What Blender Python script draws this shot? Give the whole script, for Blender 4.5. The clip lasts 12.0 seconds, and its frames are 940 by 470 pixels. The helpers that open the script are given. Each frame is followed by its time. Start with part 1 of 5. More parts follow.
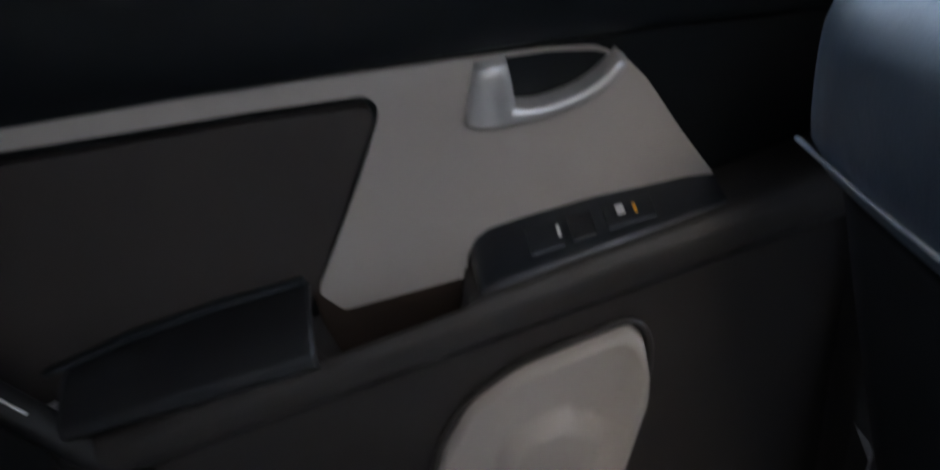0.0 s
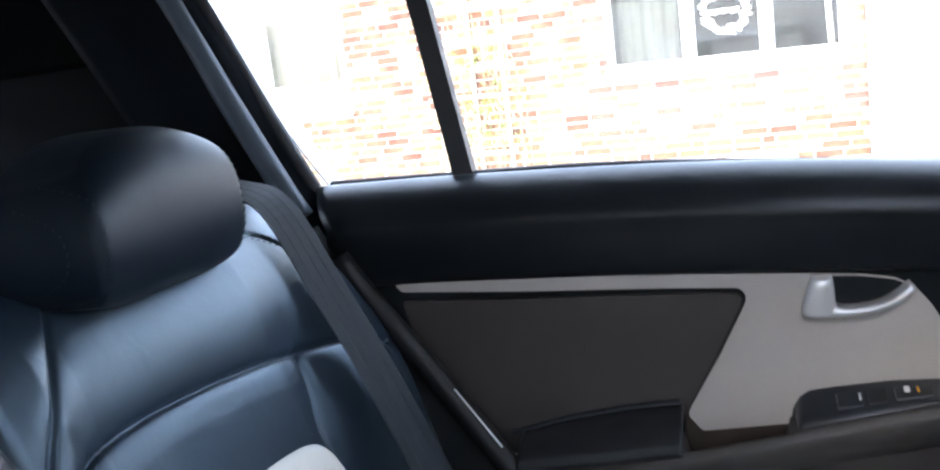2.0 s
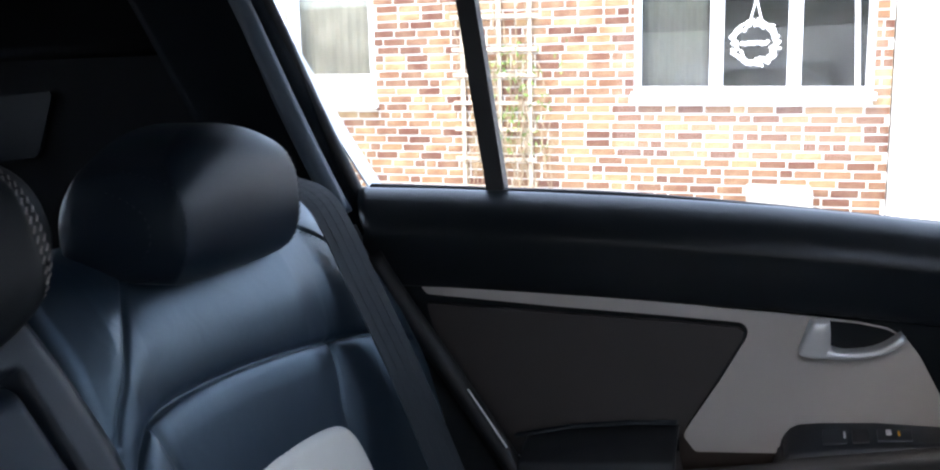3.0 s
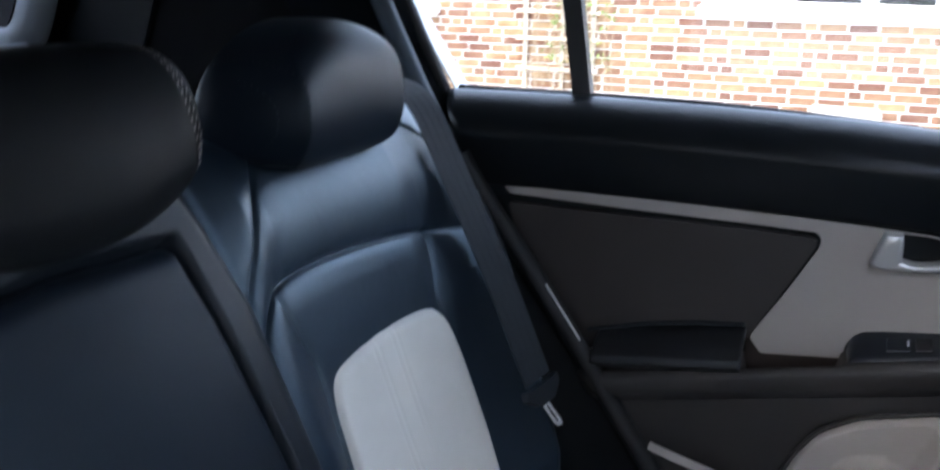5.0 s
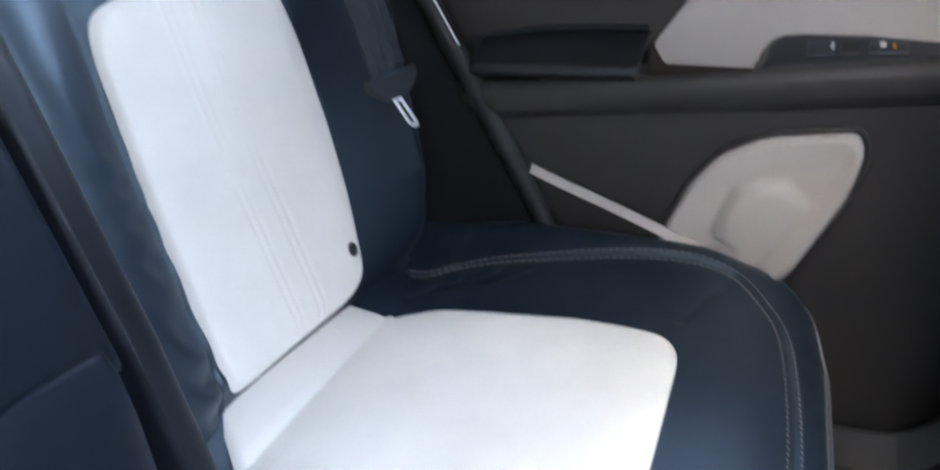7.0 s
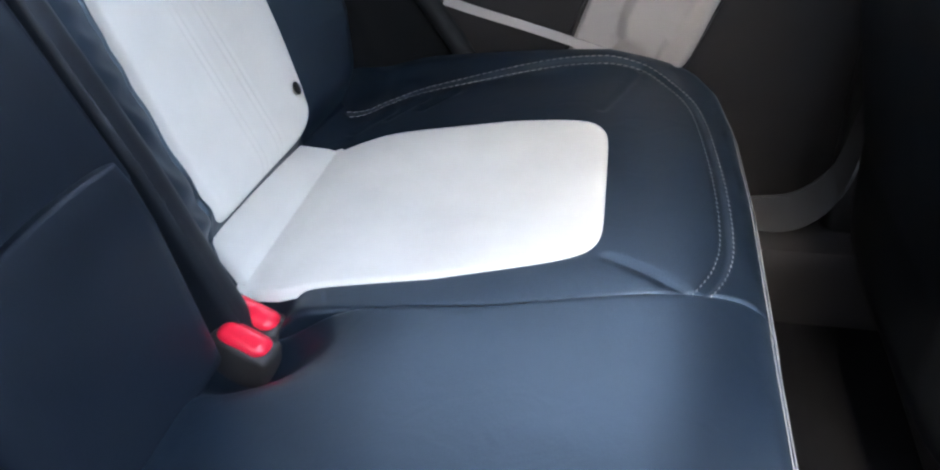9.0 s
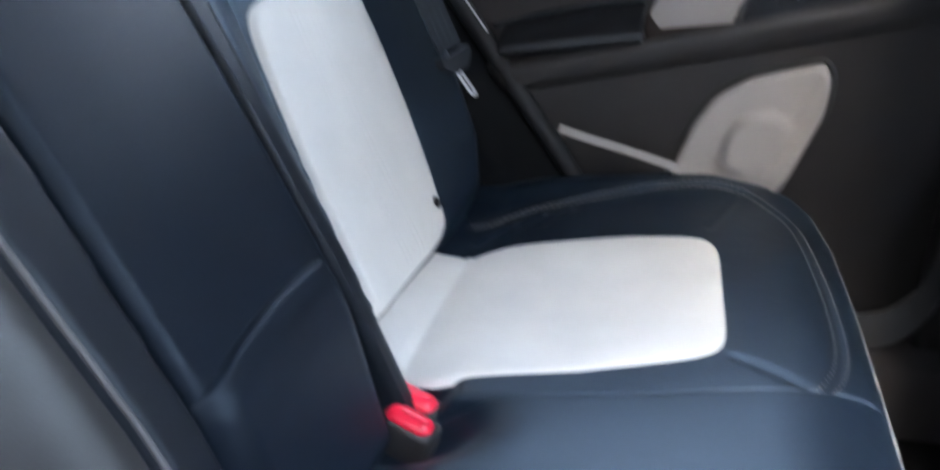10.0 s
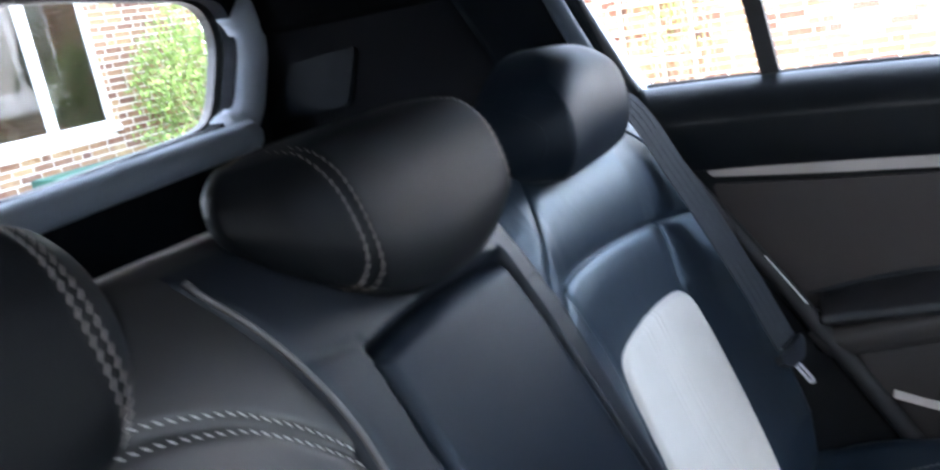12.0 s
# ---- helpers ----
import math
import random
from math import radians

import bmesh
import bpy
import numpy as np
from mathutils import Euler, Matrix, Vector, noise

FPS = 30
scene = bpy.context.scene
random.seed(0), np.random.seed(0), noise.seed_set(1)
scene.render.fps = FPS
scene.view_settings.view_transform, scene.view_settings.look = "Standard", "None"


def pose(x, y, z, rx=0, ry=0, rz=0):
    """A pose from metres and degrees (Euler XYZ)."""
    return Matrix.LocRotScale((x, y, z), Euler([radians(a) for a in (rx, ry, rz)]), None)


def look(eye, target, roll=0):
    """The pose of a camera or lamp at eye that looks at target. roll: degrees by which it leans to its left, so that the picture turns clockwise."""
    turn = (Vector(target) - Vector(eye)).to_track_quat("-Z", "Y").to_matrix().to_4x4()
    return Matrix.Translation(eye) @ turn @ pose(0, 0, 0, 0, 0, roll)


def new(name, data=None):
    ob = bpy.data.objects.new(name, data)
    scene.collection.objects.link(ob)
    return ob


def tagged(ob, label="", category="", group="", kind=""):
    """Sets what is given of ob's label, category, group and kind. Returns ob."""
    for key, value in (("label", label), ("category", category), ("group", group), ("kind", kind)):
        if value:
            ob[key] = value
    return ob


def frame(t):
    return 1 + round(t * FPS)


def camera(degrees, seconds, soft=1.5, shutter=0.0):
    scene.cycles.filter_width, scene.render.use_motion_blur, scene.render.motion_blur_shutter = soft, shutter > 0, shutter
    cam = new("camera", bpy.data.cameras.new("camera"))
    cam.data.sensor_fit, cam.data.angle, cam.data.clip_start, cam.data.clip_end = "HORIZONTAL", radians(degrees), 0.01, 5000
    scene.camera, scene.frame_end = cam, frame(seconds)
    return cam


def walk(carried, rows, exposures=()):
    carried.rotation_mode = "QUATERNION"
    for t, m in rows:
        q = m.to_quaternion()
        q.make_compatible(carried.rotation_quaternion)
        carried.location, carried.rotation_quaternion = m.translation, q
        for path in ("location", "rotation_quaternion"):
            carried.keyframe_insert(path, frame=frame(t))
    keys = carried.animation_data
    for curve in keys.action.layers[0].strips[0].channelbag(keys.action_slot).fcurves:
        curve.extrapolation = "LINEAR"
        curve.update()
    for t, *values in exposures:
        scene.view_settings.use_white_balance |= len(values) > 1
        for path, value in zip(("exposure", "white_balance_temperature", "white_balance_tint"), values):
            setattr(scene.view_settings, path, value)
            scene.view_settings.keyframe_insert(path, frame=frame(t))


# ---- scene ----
cam = camera(57.0, 12.0, soft=2.1, shutter=0.5)
PATH = [
    (0, (0.005, 0.155, 1.272), (0.057, 1.842, 0.199), -9.8),
    (0.5, (0.016, 0.053, 1.308), (-0.112, 1.880, 0.504), -10.4),
    (1, (0.026, -0.099, 1.315), (-0.272, 1.741, 0.588), -8.9),
    (1.5, (0.012, -0.249, 1.298), (-0.432, 1.631, 0.780), -6.5),
    (2, (-0.017, -0.284, 1.309), (-0.630, 1.589, 0.968), -7.1),
    (2.5, (-0.019, -0.306, 1.309), (-0.654, 1.564, 0.988), -3.0),
    (2.7, (-0.013, -0.328, 1.321), (-0.644, 1.540, 0.989), -1.3),
    (4.5, (-0.076, -0.434, 1.356), (-0.701, 1.415, 0.920), -2.4),
    (5, (-0.042, -0.429, 1.332), (-0.765, 1.358, 0.797), 0.4),
    (5.5, (-0.029, -0.407, 1.254), (-0.871, 1.303, 0.650), 1.7),
    (6, (0.003, -0.346, 1.211), (-0.830, 1.324, 0.493), 2.4),
    (6.5, (0.040, -0.307, 1.184), (-0.714, 1.372, 0.401), 3.4),
    (7, (0.058, -0.277, 1.144), (-0.566, 1.388, 0.228), 2.9),
    (7.5, (0.044, -0.277, 1.100), (-0.398, 1.383, 0.075), 3.0),
    (7.7, (0.046, -0.286, 1.086), (-0.381, 1.349, 0.018), 2.8),
    (9.5, (0.013, -0.468, 1.098), (-0.333, 1.177, 0.015), -3.4),
    (10, (-0.038, -0.522, 1.125), (-0.503, 1.233, 0.287), -1.7),
    (10.5, (-0.073, -0.547, 1.170), (-0.707, 1.224, 0.490), -4.5),
    (11, (-0.111, -0.549, 1.230), (-0.868, 1.201, 0.628), -8.3),
    (11.5, (-0.112, -0.556, 1.292), (-0.963, 1.167, 0.736), -9.7),
    (12, (-0.142, -0.583, 1.356), (-1.098, 1.107, 0.876), -10.7),
]
EXPOSURES = [(0.0, 2.78, 7000, 10), (0.5, 3.58, 6750, 10), (1.0, 3.98, 6700, 10), (1.5, 4.36, 6700, 10), (2.0, 3.86, 6600, 10), (2.5, 3.25, 6500, 10), (4.5, 2.65, 6450, 10), (5.5, 3.68, 6250, 10), (6.5, 4.14, 6450, 10), (7.5, 4.00, 6650, 10), (9.5, 3.90, 6600, 10), (10.5, 3.80, 6600, 10), (11.0, 3.85, 6500, 10), (12.0, 3.90, 6500, 10)]
walk(cam, [(t, look(eye, target, roll)) for t, eye, target, roll in PATH], EXPOSURES)

# ---- world and light ----
world = bpy.data.worlds.new("world")
scene.world = world
world.use_nodes = True
wn = world.node_tree
sky = wn.nodes.new("ShaderNodeTexSky")
sky.sky_type = "NISHITA"
sky.sun_disc = False
sky.sun_elevation, sky.sun_rotation = radians(64), radians(208)
sky.air_density, sky.dust_density = 1.0, 2.0
wn.nodes["Background"].inputs["Strength"].default_value = 0.42
cloud = wn.nodes.new("ShaderNodeMix")
cloud.data_type = "RGBA"
cloud.inputs["Factor"].default_value = 0.5
cloud.inputs["B"].default_value = (2.1, 2.4, 2.8, 1)
wn.links.new(sky.outputs[0], cloud.inputs["A"])
wn.links.new(cloud.outputs["Result"], wn.nodes["Background"].inputs["Color"])
sun_data = bpy.data.lights.new("sun", "SUN")
sun_data.energy, sun_data.angle, sun_data.color = 1.3, radians(15), (1.0, 0.90, 0.76)
sun = new("sun", sun_data)
sun.matrix_world = look((0, 0, 0), (0.20, 0.38, -0.90))


# ---- materials ----
def material(name, base, rough=0.5, metal=0.0, spec=0.5, grain=0.0, grain_scale=400.0, stain=0.0, stain_scale=6.0, coat=0.0, tint=None, random_tint=0.0, bump_dist=0.001, crease=0.0, gloss_tint=None):
    """A principled surface with stains at a large scale and a fine bumped grain."""
    m = bpy.data.materials.new(name)
    m.use_nodes = True
    nt = m.node_tree
    b = nt.nodes["Principled BSDF"]
    b.inputs["Roughness"].default_value = rough
    b.inputs["Metallic"].default_value = metal
    b.inputs["Specular IOR Level"].default_value = spec
    b.inputs["Coat Weight"].default_value = coat
    if gloss_tint:
        b.inputs["Specular Tint"].default_value = (*gloss_tint, 1)
    co = nt.nodes.new("ShaderNodeTexCoord")
    big = nt.nodes.new("ShaderNodeTexNoise")
    big.inputs["Scale"].default_value, big.inputs["Detail"].default_value = stain_scale, 5
    nt.links.new(co.outputs["Object"], big.inputs["Vector"])
    mix = nt.nodes.new("ShaderNodeMix")
    mix.data_type = "RGBA"
    t = tint or [c * (1 - stain) for c in base]
    mix.inputs["A"].default_value, mix.inputs["B"].default_value = (*base, 1), (*t, 1)
    ramp = nt.nodes.new("ShaderNodeMapRange")
    ramp.inputs["From Min"].default_value, ramp.inputs["From Max"].default_value = 0.35, 0.7
    nt.links.new(big.outputs["Fac"], ramp.inputs["Value"])
    nt.links.new(ramp.outputs[0], mix.inputs["Factor"])
    colour = mix.outputs["Result"]
    if random_tint:
        info = nt.nodes.new("ShaderNodeObjectInfo")
        geo = nt.nodes.new("ShaderNodeNewGeometry")
        add = nt.nodes.new("ShaderNodeMath")
        add.operation = "ADD"
        nt.links.new(info.outputs["Random"], add.inputs[0])
        nt.links.new(geo.outputs["Random Per Island"], add.inputs[1])
        wrap = nt.nodes.new("ShaderNodeMath")
        wrap.operation = "FRACT"
        nt.links.new(add.outputs[0], wrap.inputs[0])
        hsv = nt.nodes.new("ShaderNodeHueSaturation")
        val = nt.nodes.new("ShaderNodeMapRange")
        val.inputs["To Min"].default_value, val.inputs["To Max"].default_value = 1 - random_tint, 1 + random_tint * 0.7
        hue = nt.nodes.new("ShaderNodeMapRange")
        hue.inputs["To Min"].default_value, hue.inputs["To Max"].default_value = 0.485, 0.525
        nt.links.new(wrap.outputs[0], val.inputs["Value"])
        nt.links.new(wrap.outputs[0], hue.inputs["Value"])
        nt.links.new(val.outputs[0], hsv.inputs["Value"])
        nt.links.new(hue.outputs[0], hsv.inputs["Hue"])
        nt.links.new(colour, hsv.inputs["Color"])
        colour = hsv.outputs["Color"]
    nt.links.new(colour, b.inputs["Base Color"])
    if grain:
        fine = nt.nodes.new("ShaderNodeTexNoise")
        fine.inputs["Scale"].default_value, fine.inputs["Detail"].default_value = grain_scale, 3
        nt.links.new(co.outputs["Object"], fine.inputs["Vector"])
        bump = nt.nodes.new("ShaderNodeBump")
        bump.inputs["Strength"].default_value, bump.inputs["Distance"].default_value = grain, bump_dist
        nt.links.new(fine.outputs["Fac"], bump.inputs["Height"])
        if crease:
            soft = nt.nodes.new("ShaderNodeTexNoise")
            soft.inputs["Scale"].default_value, soft.inputs["Detail"].default_value, soft.inputs["Distortion"].default_value = 26, 2, 0.8
            nt.links.new(co.outputs["Object"], soft.inputs["Vector"])
            fold = nt.nodes.new("ShaderNodeBump")
            fold.inputs["Strength"].default_value, fold.inputs["Distance"].default_value = crease, 0.006
            nt.links.new(soft.outputs["Fac"], fold.inputs["Height"])
            nt.links.new(fold.outputs[0], bump.inputs["Normal"])
        nt.links.new(bump.outputs[0], b.inputs["Normal"])
        rr = nt.nodes.new("ShaderNodeMapRange")
        rr.inputs["To Min"].default_value, rr.inputs["To Max"].default_value = rough * 0.88, min(1, rough * 1.12)
        nt.links.new(big.outputs["Fac"], rr.inputs["Value"])
        nt.links.new(rr.outputs[0], b.inputs["Roughness"])
    return m


# the sky's blue on the leather is put into base and gloss tint
LEATHER = material("navy_black_leather", (0.0050, 0.0096, 0.0168), 0.42, spec=0.80, gloss_tint=(0.68, 0.86, 1.0), grain=0.12, grain_scale=520, stain=0.25, stain_scale=9, crease=0.11)
# copies of the seat leather, with shade or warm light put into their colour
LEATHER_LOW = material("black_and_shaded_leather", (0.0044, 0.0050, 0.0058), 0.48, spec=0.08, grain=0.12, grain_scale=520, stain=0.2)
LEATHER_SHADE = material("shaded_navy_leather", (0.0046, 0.0072, 0.0115), 0.46, spec=0.20, gloss_tint=(0.75, 0.88, 1.0), grain=0.12, grain_scale=520, stain=0.2, stain_scale=9)
LEATHER_RIM_SHADE = material("shaded_rim_leather", (0.0052, 0.0066, 0.0092), 0.46, spec=0.28, gloss_tint=(0.85, 0.92, 1.0), grain=0.12, grain_scale=520, stain=0.2, stain_scale=9)
LEATHER_WARM_LIT = material("warm_lit_leather", (0.0125, 0.0118, 0.0118), 0.45, spec=0.5, grain=0.12, grain_scale=520, stain=0.2, stain_scale=9, crease=0.08)
INSERT = material("pale_grey_leather", (0.745, 0.722, 0.665), 0.52, spec=0.4, grain=0.12, grain_scale=420, stain=0.13, stain_scale=9, crease=0.10)
THREAD_WARM = material("brown_grey_thread", (0.24, 0.215, 0.20), 0.8, grain=0.3, grain_scale=2500)
THREAD_PALE = material("pale_grey_thread", (0.46, 0.45, 0.43), 0.8, grain=0.3, grain_scale=2500)
THREAD = material("grey_thread", (0.30, 0.295, 0.285), 0.8, grain=0.3, grain_scale=2500)
THREAD_DARK = material("blue_grey_thread", (0.11, 0.13, 0.16), 0.8, grain=0.3, grain_scale=2500)
PLASTIC = material("black_grained_plastic", (0.0345, 0.0310, 0.0298), 0.47, spec=0.40, grain=0.25, grain_scale=900, stain=0.15)
PAD = material("charcoal_leatherette", (0.0430, 0.0365, 0.0345), 0.55, spec=0.35, grain=0.2, grain_scale=600, stain=0.15)
UPPER = material("soft_black_upper_trim", (0.0070, 0.0083, 0.0096), 0.34, spec=0.22, grain=0.1, grain_scale=900)
POD = material("black_satin_pod_plastic", (0.0095, 0.0120, 0.0160), 0.36, spec=0.5, grain=0.15, grain_scale=900, stain=0.1)
ROLL = material("black_armrest_leatherette", (0.0150, 0.0146, 0.0158), 0.40, spec=0.5, gloss_tint=(0.85, 0.93, 1.0), grain=0.15, grain_scale=600, stain=0.15)
CUP = material("dark_brown_lining", (0.024, 0.014, 0.009), 0.6, grain=0.2, grain_scale=900, stain=0.2)
TRIM = material("warm_grey_trim_plastic", (0.40, 0.366, 0.338), 0.5, spec=0.45, grain=0.15, grain_scale=900, stain=0.06)
SILVER = material("satin_silver", (0.62, 0.61, 0.60), 0.36, metal=0.6, stain=0.08, grain=0.03, grain_scale=900)
CHROME = material("bright_steel", (0.9, 0.9, 0.91), 0.33, metal=0.7)
RED = material("red_plastic", (0.78, 0.016, 0.045), 0.3, stain=0.12)
WEBBING = material("dark_grey_webbing", (0.021, 0.026, 0.031), 0.6, spec=0.30, grain=0.5, grain_scale=1400, stain=0.1)
PIPING = material("grey_seat_piping", (0.070, 0.068, 0.067), 0.5, grain=0.2, grain_scale=900)
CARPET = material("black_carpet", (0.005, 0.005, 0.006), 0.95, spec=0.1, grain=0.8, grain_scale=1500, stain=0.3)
# headliner and pillar bases set below real materials, to hold the cabin's shade
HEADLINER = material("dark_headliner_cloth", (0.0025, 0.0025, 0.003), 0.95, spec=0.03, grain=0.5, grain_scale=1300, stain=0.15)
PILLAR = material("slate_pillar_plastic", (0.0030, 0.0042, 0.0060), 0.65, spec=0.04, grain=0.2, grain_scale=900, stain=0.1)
HATCH = material("window_lit_trim", (0.19, 0.22, 0.255), 0.55, grain=0.2, grain_scale=900, stain=0.1)
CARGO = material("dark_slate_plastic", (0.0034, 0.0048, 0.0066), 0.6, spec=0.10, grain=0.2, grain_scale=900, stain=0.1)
SILL = material("dark_grey_sill_plastic", (0.06, 0.058, 0.057), 0.38, grain=0.2, grain_scale=900, stain=0.2)
BOUNCE_BOARDS = material("pale_bounce_boards", (0.64, 0.58, 0.51), 0.9, grain=0.6, grain_scale=40, stain=0.5, stain_scale=1.2, bump_dist=0.004)
PILLAR_LIT = material("pillar_lit_slate", (0.034, 0.050, 0.070), 0.5, grain=0.2, grain_scale=900, stain=0.1)
RUBBER = material("black_rubber", (0.008, 0.008, 0.009), 0.6, grain=0.1)
PAINT = material("white_car_paint", (0.8, 0.8, 0.8), 0.25, coat=0.6, stain=0.03)
BRICK = material("red_brick", (0.165, 0.078, 0.047), 0.9, spec=0.2, grain=0.9, grain_scale=60, stain=0.35, stain_scale=7, tint=(0.26, 0.165, 0.10), random_tint=0.45, bump_dist=0.006)
MORTAR = material("pale_mortar", (0.72, 0.68, 0.60), 0.95, spec=0.1, grain=0.9, grain_scale=120, stain=0.25, bump_dist=0.004)
UPVC = material("white_window_frame", (0.8, 0.8, 0.79), 0.4, stain=0.05, stain_scale=3)
RENDERED = material("white_render", (0.8, 0.79, 0.77), 0.9, grain=0.5, grain_scale=90, stain=0.06, bump_dist=0.003)
ROOM = material("room_painted_dim", (0.055, 0.06, 0.03), 0.9, stain=0.6, stain_scale=2.2, grain=0.1)
TIMBER = material("weathered_trellis_timber", (0.5, 0.42, 0.32), 0.85, grain=0.6, grain_scale=60, stain=0.3, stain_scale=12, bump_dist=0.003)
LEAF = material("green_leaves", (0.17, 0.25, 0.05), 0.6, stain=0.4, stain_scale=5, random_tint=0.45)
TWIG = material("dry_stems", (0.32, 0.25, 0.16), 0.9, stain=0.3)
STONE = material("pale_stone", (0.36, 0.33, 0.29), 0.9, grain=0.9, grain_scale=70, stain=0.3, bump_dist=0.005)
PAVING = material("concrete_drive", (0.33, 0.31, 0.29), 0.95, spec=0.2, grain=0.9, grain_scale=90, stain=0.3, stain_scale=1.5, bump_dist=0.004)
WREATH = material("white_wreath", (0.8, 0.8, 0.78), 0.8, random_tint=0.1)
AMBER = material("amber_mark", (0.8, 0.35, 0.02), 0.5)
MARK = material("white_mark", (0.75, 0.75, 0.75), 0.5)
GREENBIN = material("dark_green_plastic", (0.006, 0.05, 0.036), 0.5, stain=0.2)
GLASS = bpy.data.materials.new("clear_glass")
GLASS.use_nodes = True
GLASS.node_tree.nodes["Principled BSDF"].inputs["Transmission Weight"].default_value = 1.0
GLASS.node_tree.nodes["Principled BSDF"].inputs["Roughness"].default_value = 0.0
GLASS.node_tree.nodes["Principled BSDF"].inputs["IOR"].default_value = 1.45


# ---- building tools ----
def thing(name, label, category, at=(0, 0, 0), group="", kind=""):
    ob = new(name)
    ob.empty_display_size = 0.05
    ob.location = at
    return tagged(ob, label, category, group, kind)


def link(name, me, mat, parent=None, label="", smooth=True):
    me.materials.append(mat)
    if smooth:
        me.shade_smooth()
    ob = new(name, me)
    if parent is not None:
        ob.parent = parent
        base = Vector((0, 0, 0))
        p = parent
        while p is not None:
            base += p.location
            p = p.parent
        ob.location = -base
    return tagged(ob, label)


def part(name, bm, mat, parent=None, label="", smooth=False, sharp=35):
    """Links a bmesh, made in world metres, as one mesh object under a thing or a part."""
    me = bpy.data.meshes.new(name)
    bmesh.ops.recalc_face_normals(bm, faces=bm.faces)
    bm.to_mesh(me)
    bm.free()
    ob = link(name, me, mat, parent, label, smooth)
    if smooth and sharp:
        me.set_sharp_from_angle(angle=radians(sharp))
    return ob


def sheet(name, P, mat, parent=None, label="", close=0.0, flip=False):
    """A smooth surface from a grid of places P[i, j]."""
    P = np.asarray(P, float)
    n, m = P.shape[:2]
    idx = np.arange(n * m).reshape(n, m)
    q = np.stack([idx[:-1, :-1], idx[1:, :-1], idx[1:, 1:], idx[:-1, 1:]], -1).reshape(-1, 4)
    if flip:
        q = q[:, ::-1]
    me = bpy.data.meshes.new(name)
    me.from_pydata(P.reshape(-1, 3).tolist(), [], q.tolist())
    me.update()
    ob = link(name, me, mat, parent, label, True)
    if close:
        mod = ob.modifiers.new("thickness", "SOLIDIFY")
        mod.thickness = close
        mod.offset = -1
    return ob


def box(bm, lo, hi, bevel=0.0, seg=2):
    r = bmesh.ops.create_cube(bm, size=1.0)
    lo, hi = Vector(lo), Vector(hi)
    m = Matrix.Translation((lo + hi) / 2) @ Matrix.Diagonal((*(hi - lo), 1))
    bmesh.ops.transform(bm, matrix=m, verts=r["verts"])
    if bevel:
        es = list({e for v in r["verts"] for e in v.link_edges})
        bmesh.ops.bevel(bm, geom=es, offset=bevel, segments=seg, profile=0.5, affect="EDGES")
    return bm


def boxed(lo, hi, bevel=0.0, seg=2):
    return box(bmesh.new(), lo, hi, bevel, seg)


def smooth_line(pts, n):
    """Catmull-Rom through pts, n places."""
    p = np.asarray(pts, float)
    p = np.vstack([2 * p[0] - p[1], p, 2 * p[-1] - p[-2]])
    out = []
    for k in np.linspace(0, len(p) - 3 - 1e-6, n):
        i = int(k)
        t = k - i
        a, b, c, d = p[i : i + 4]
        out.append(0.5 * (2 * b + (c - a) * t + (2 * a - 5 * b + 4 * c - d) * t**2 + (3 * b - a - 3 * c + d) * t**3))
    return np.array(out)


def even(pts, step):
    p = np.asarray(pts, float)
    s = np.r_[0, np.cumsum(np.linalg.norm(np.diff(p, axis=0), axis=1))]
    n = max(2, int(s[-1] / step) + 1)
    k = np.linspace(0, s[-1], n)
    return np.stack([np.interp(k, s, p[:, i]) for i in range(p.shape[1])], 1)


def tube(bm, pts, r, sides=8, ends=True):
    """A round bar along pts; r: a radius, or one for each place."""
    p = [Vector(q) for q in pts]
    rs = r if hasattr(r, "__len__") else [r] * len(p)
    rings, up = [], None
    for i, q in enumerate(p):
        d = (p[min(i + 1, len(p) - 1)] - p[max(i - 1, 0)]).normalized()
        if up is None:
            up = d.orthogonal().normalized()
        up = (up - d * up.dot(d)).normalized()
        w = d.cross(up)
        rings.append([bm.verts.new(q + (up * math.cos(a) + w * math.sin(a)) * rs[i]) for a in [2 * math.pi * k / sides for k in range(sides)]])
    for a, b in zip(rings, rings[1:]):
        for k in range(sides):
            bm.faces.new((a[k], a[(k + 1) % sides], b[(k + 1) % sides], b[k]))
    if ends:
        bm.faces.new(rings[0][::-1])
        bm.faces.new(rings[-1])
    return bm


def stitches(name, pts, parent, mat, length=0.0055, gap=0.003, r=0.00065, slant=0.0, side=(0, 1, 0), label=""):
    """A row of short threads along pts."""
    p = even(pts, 0.001)
    n = len(p)
    bm = bmesh.new()
    k, s = 0, Vector(side)
    lk, gk = max(2, int(length * 1000)), max(1, int(gap * 1000))
    while k + lk < n:
        a, b = Vector(p[k]), Vector(p[k + lk])
        tube(bm, [a - s * slant, (a + b) / 2 , b + s * slant], [r * 0.7, r, r * 0.7], 5)
        k += lk + gk
    return part(name, bm, mat, parent, label, smooth=True, sharp=0)


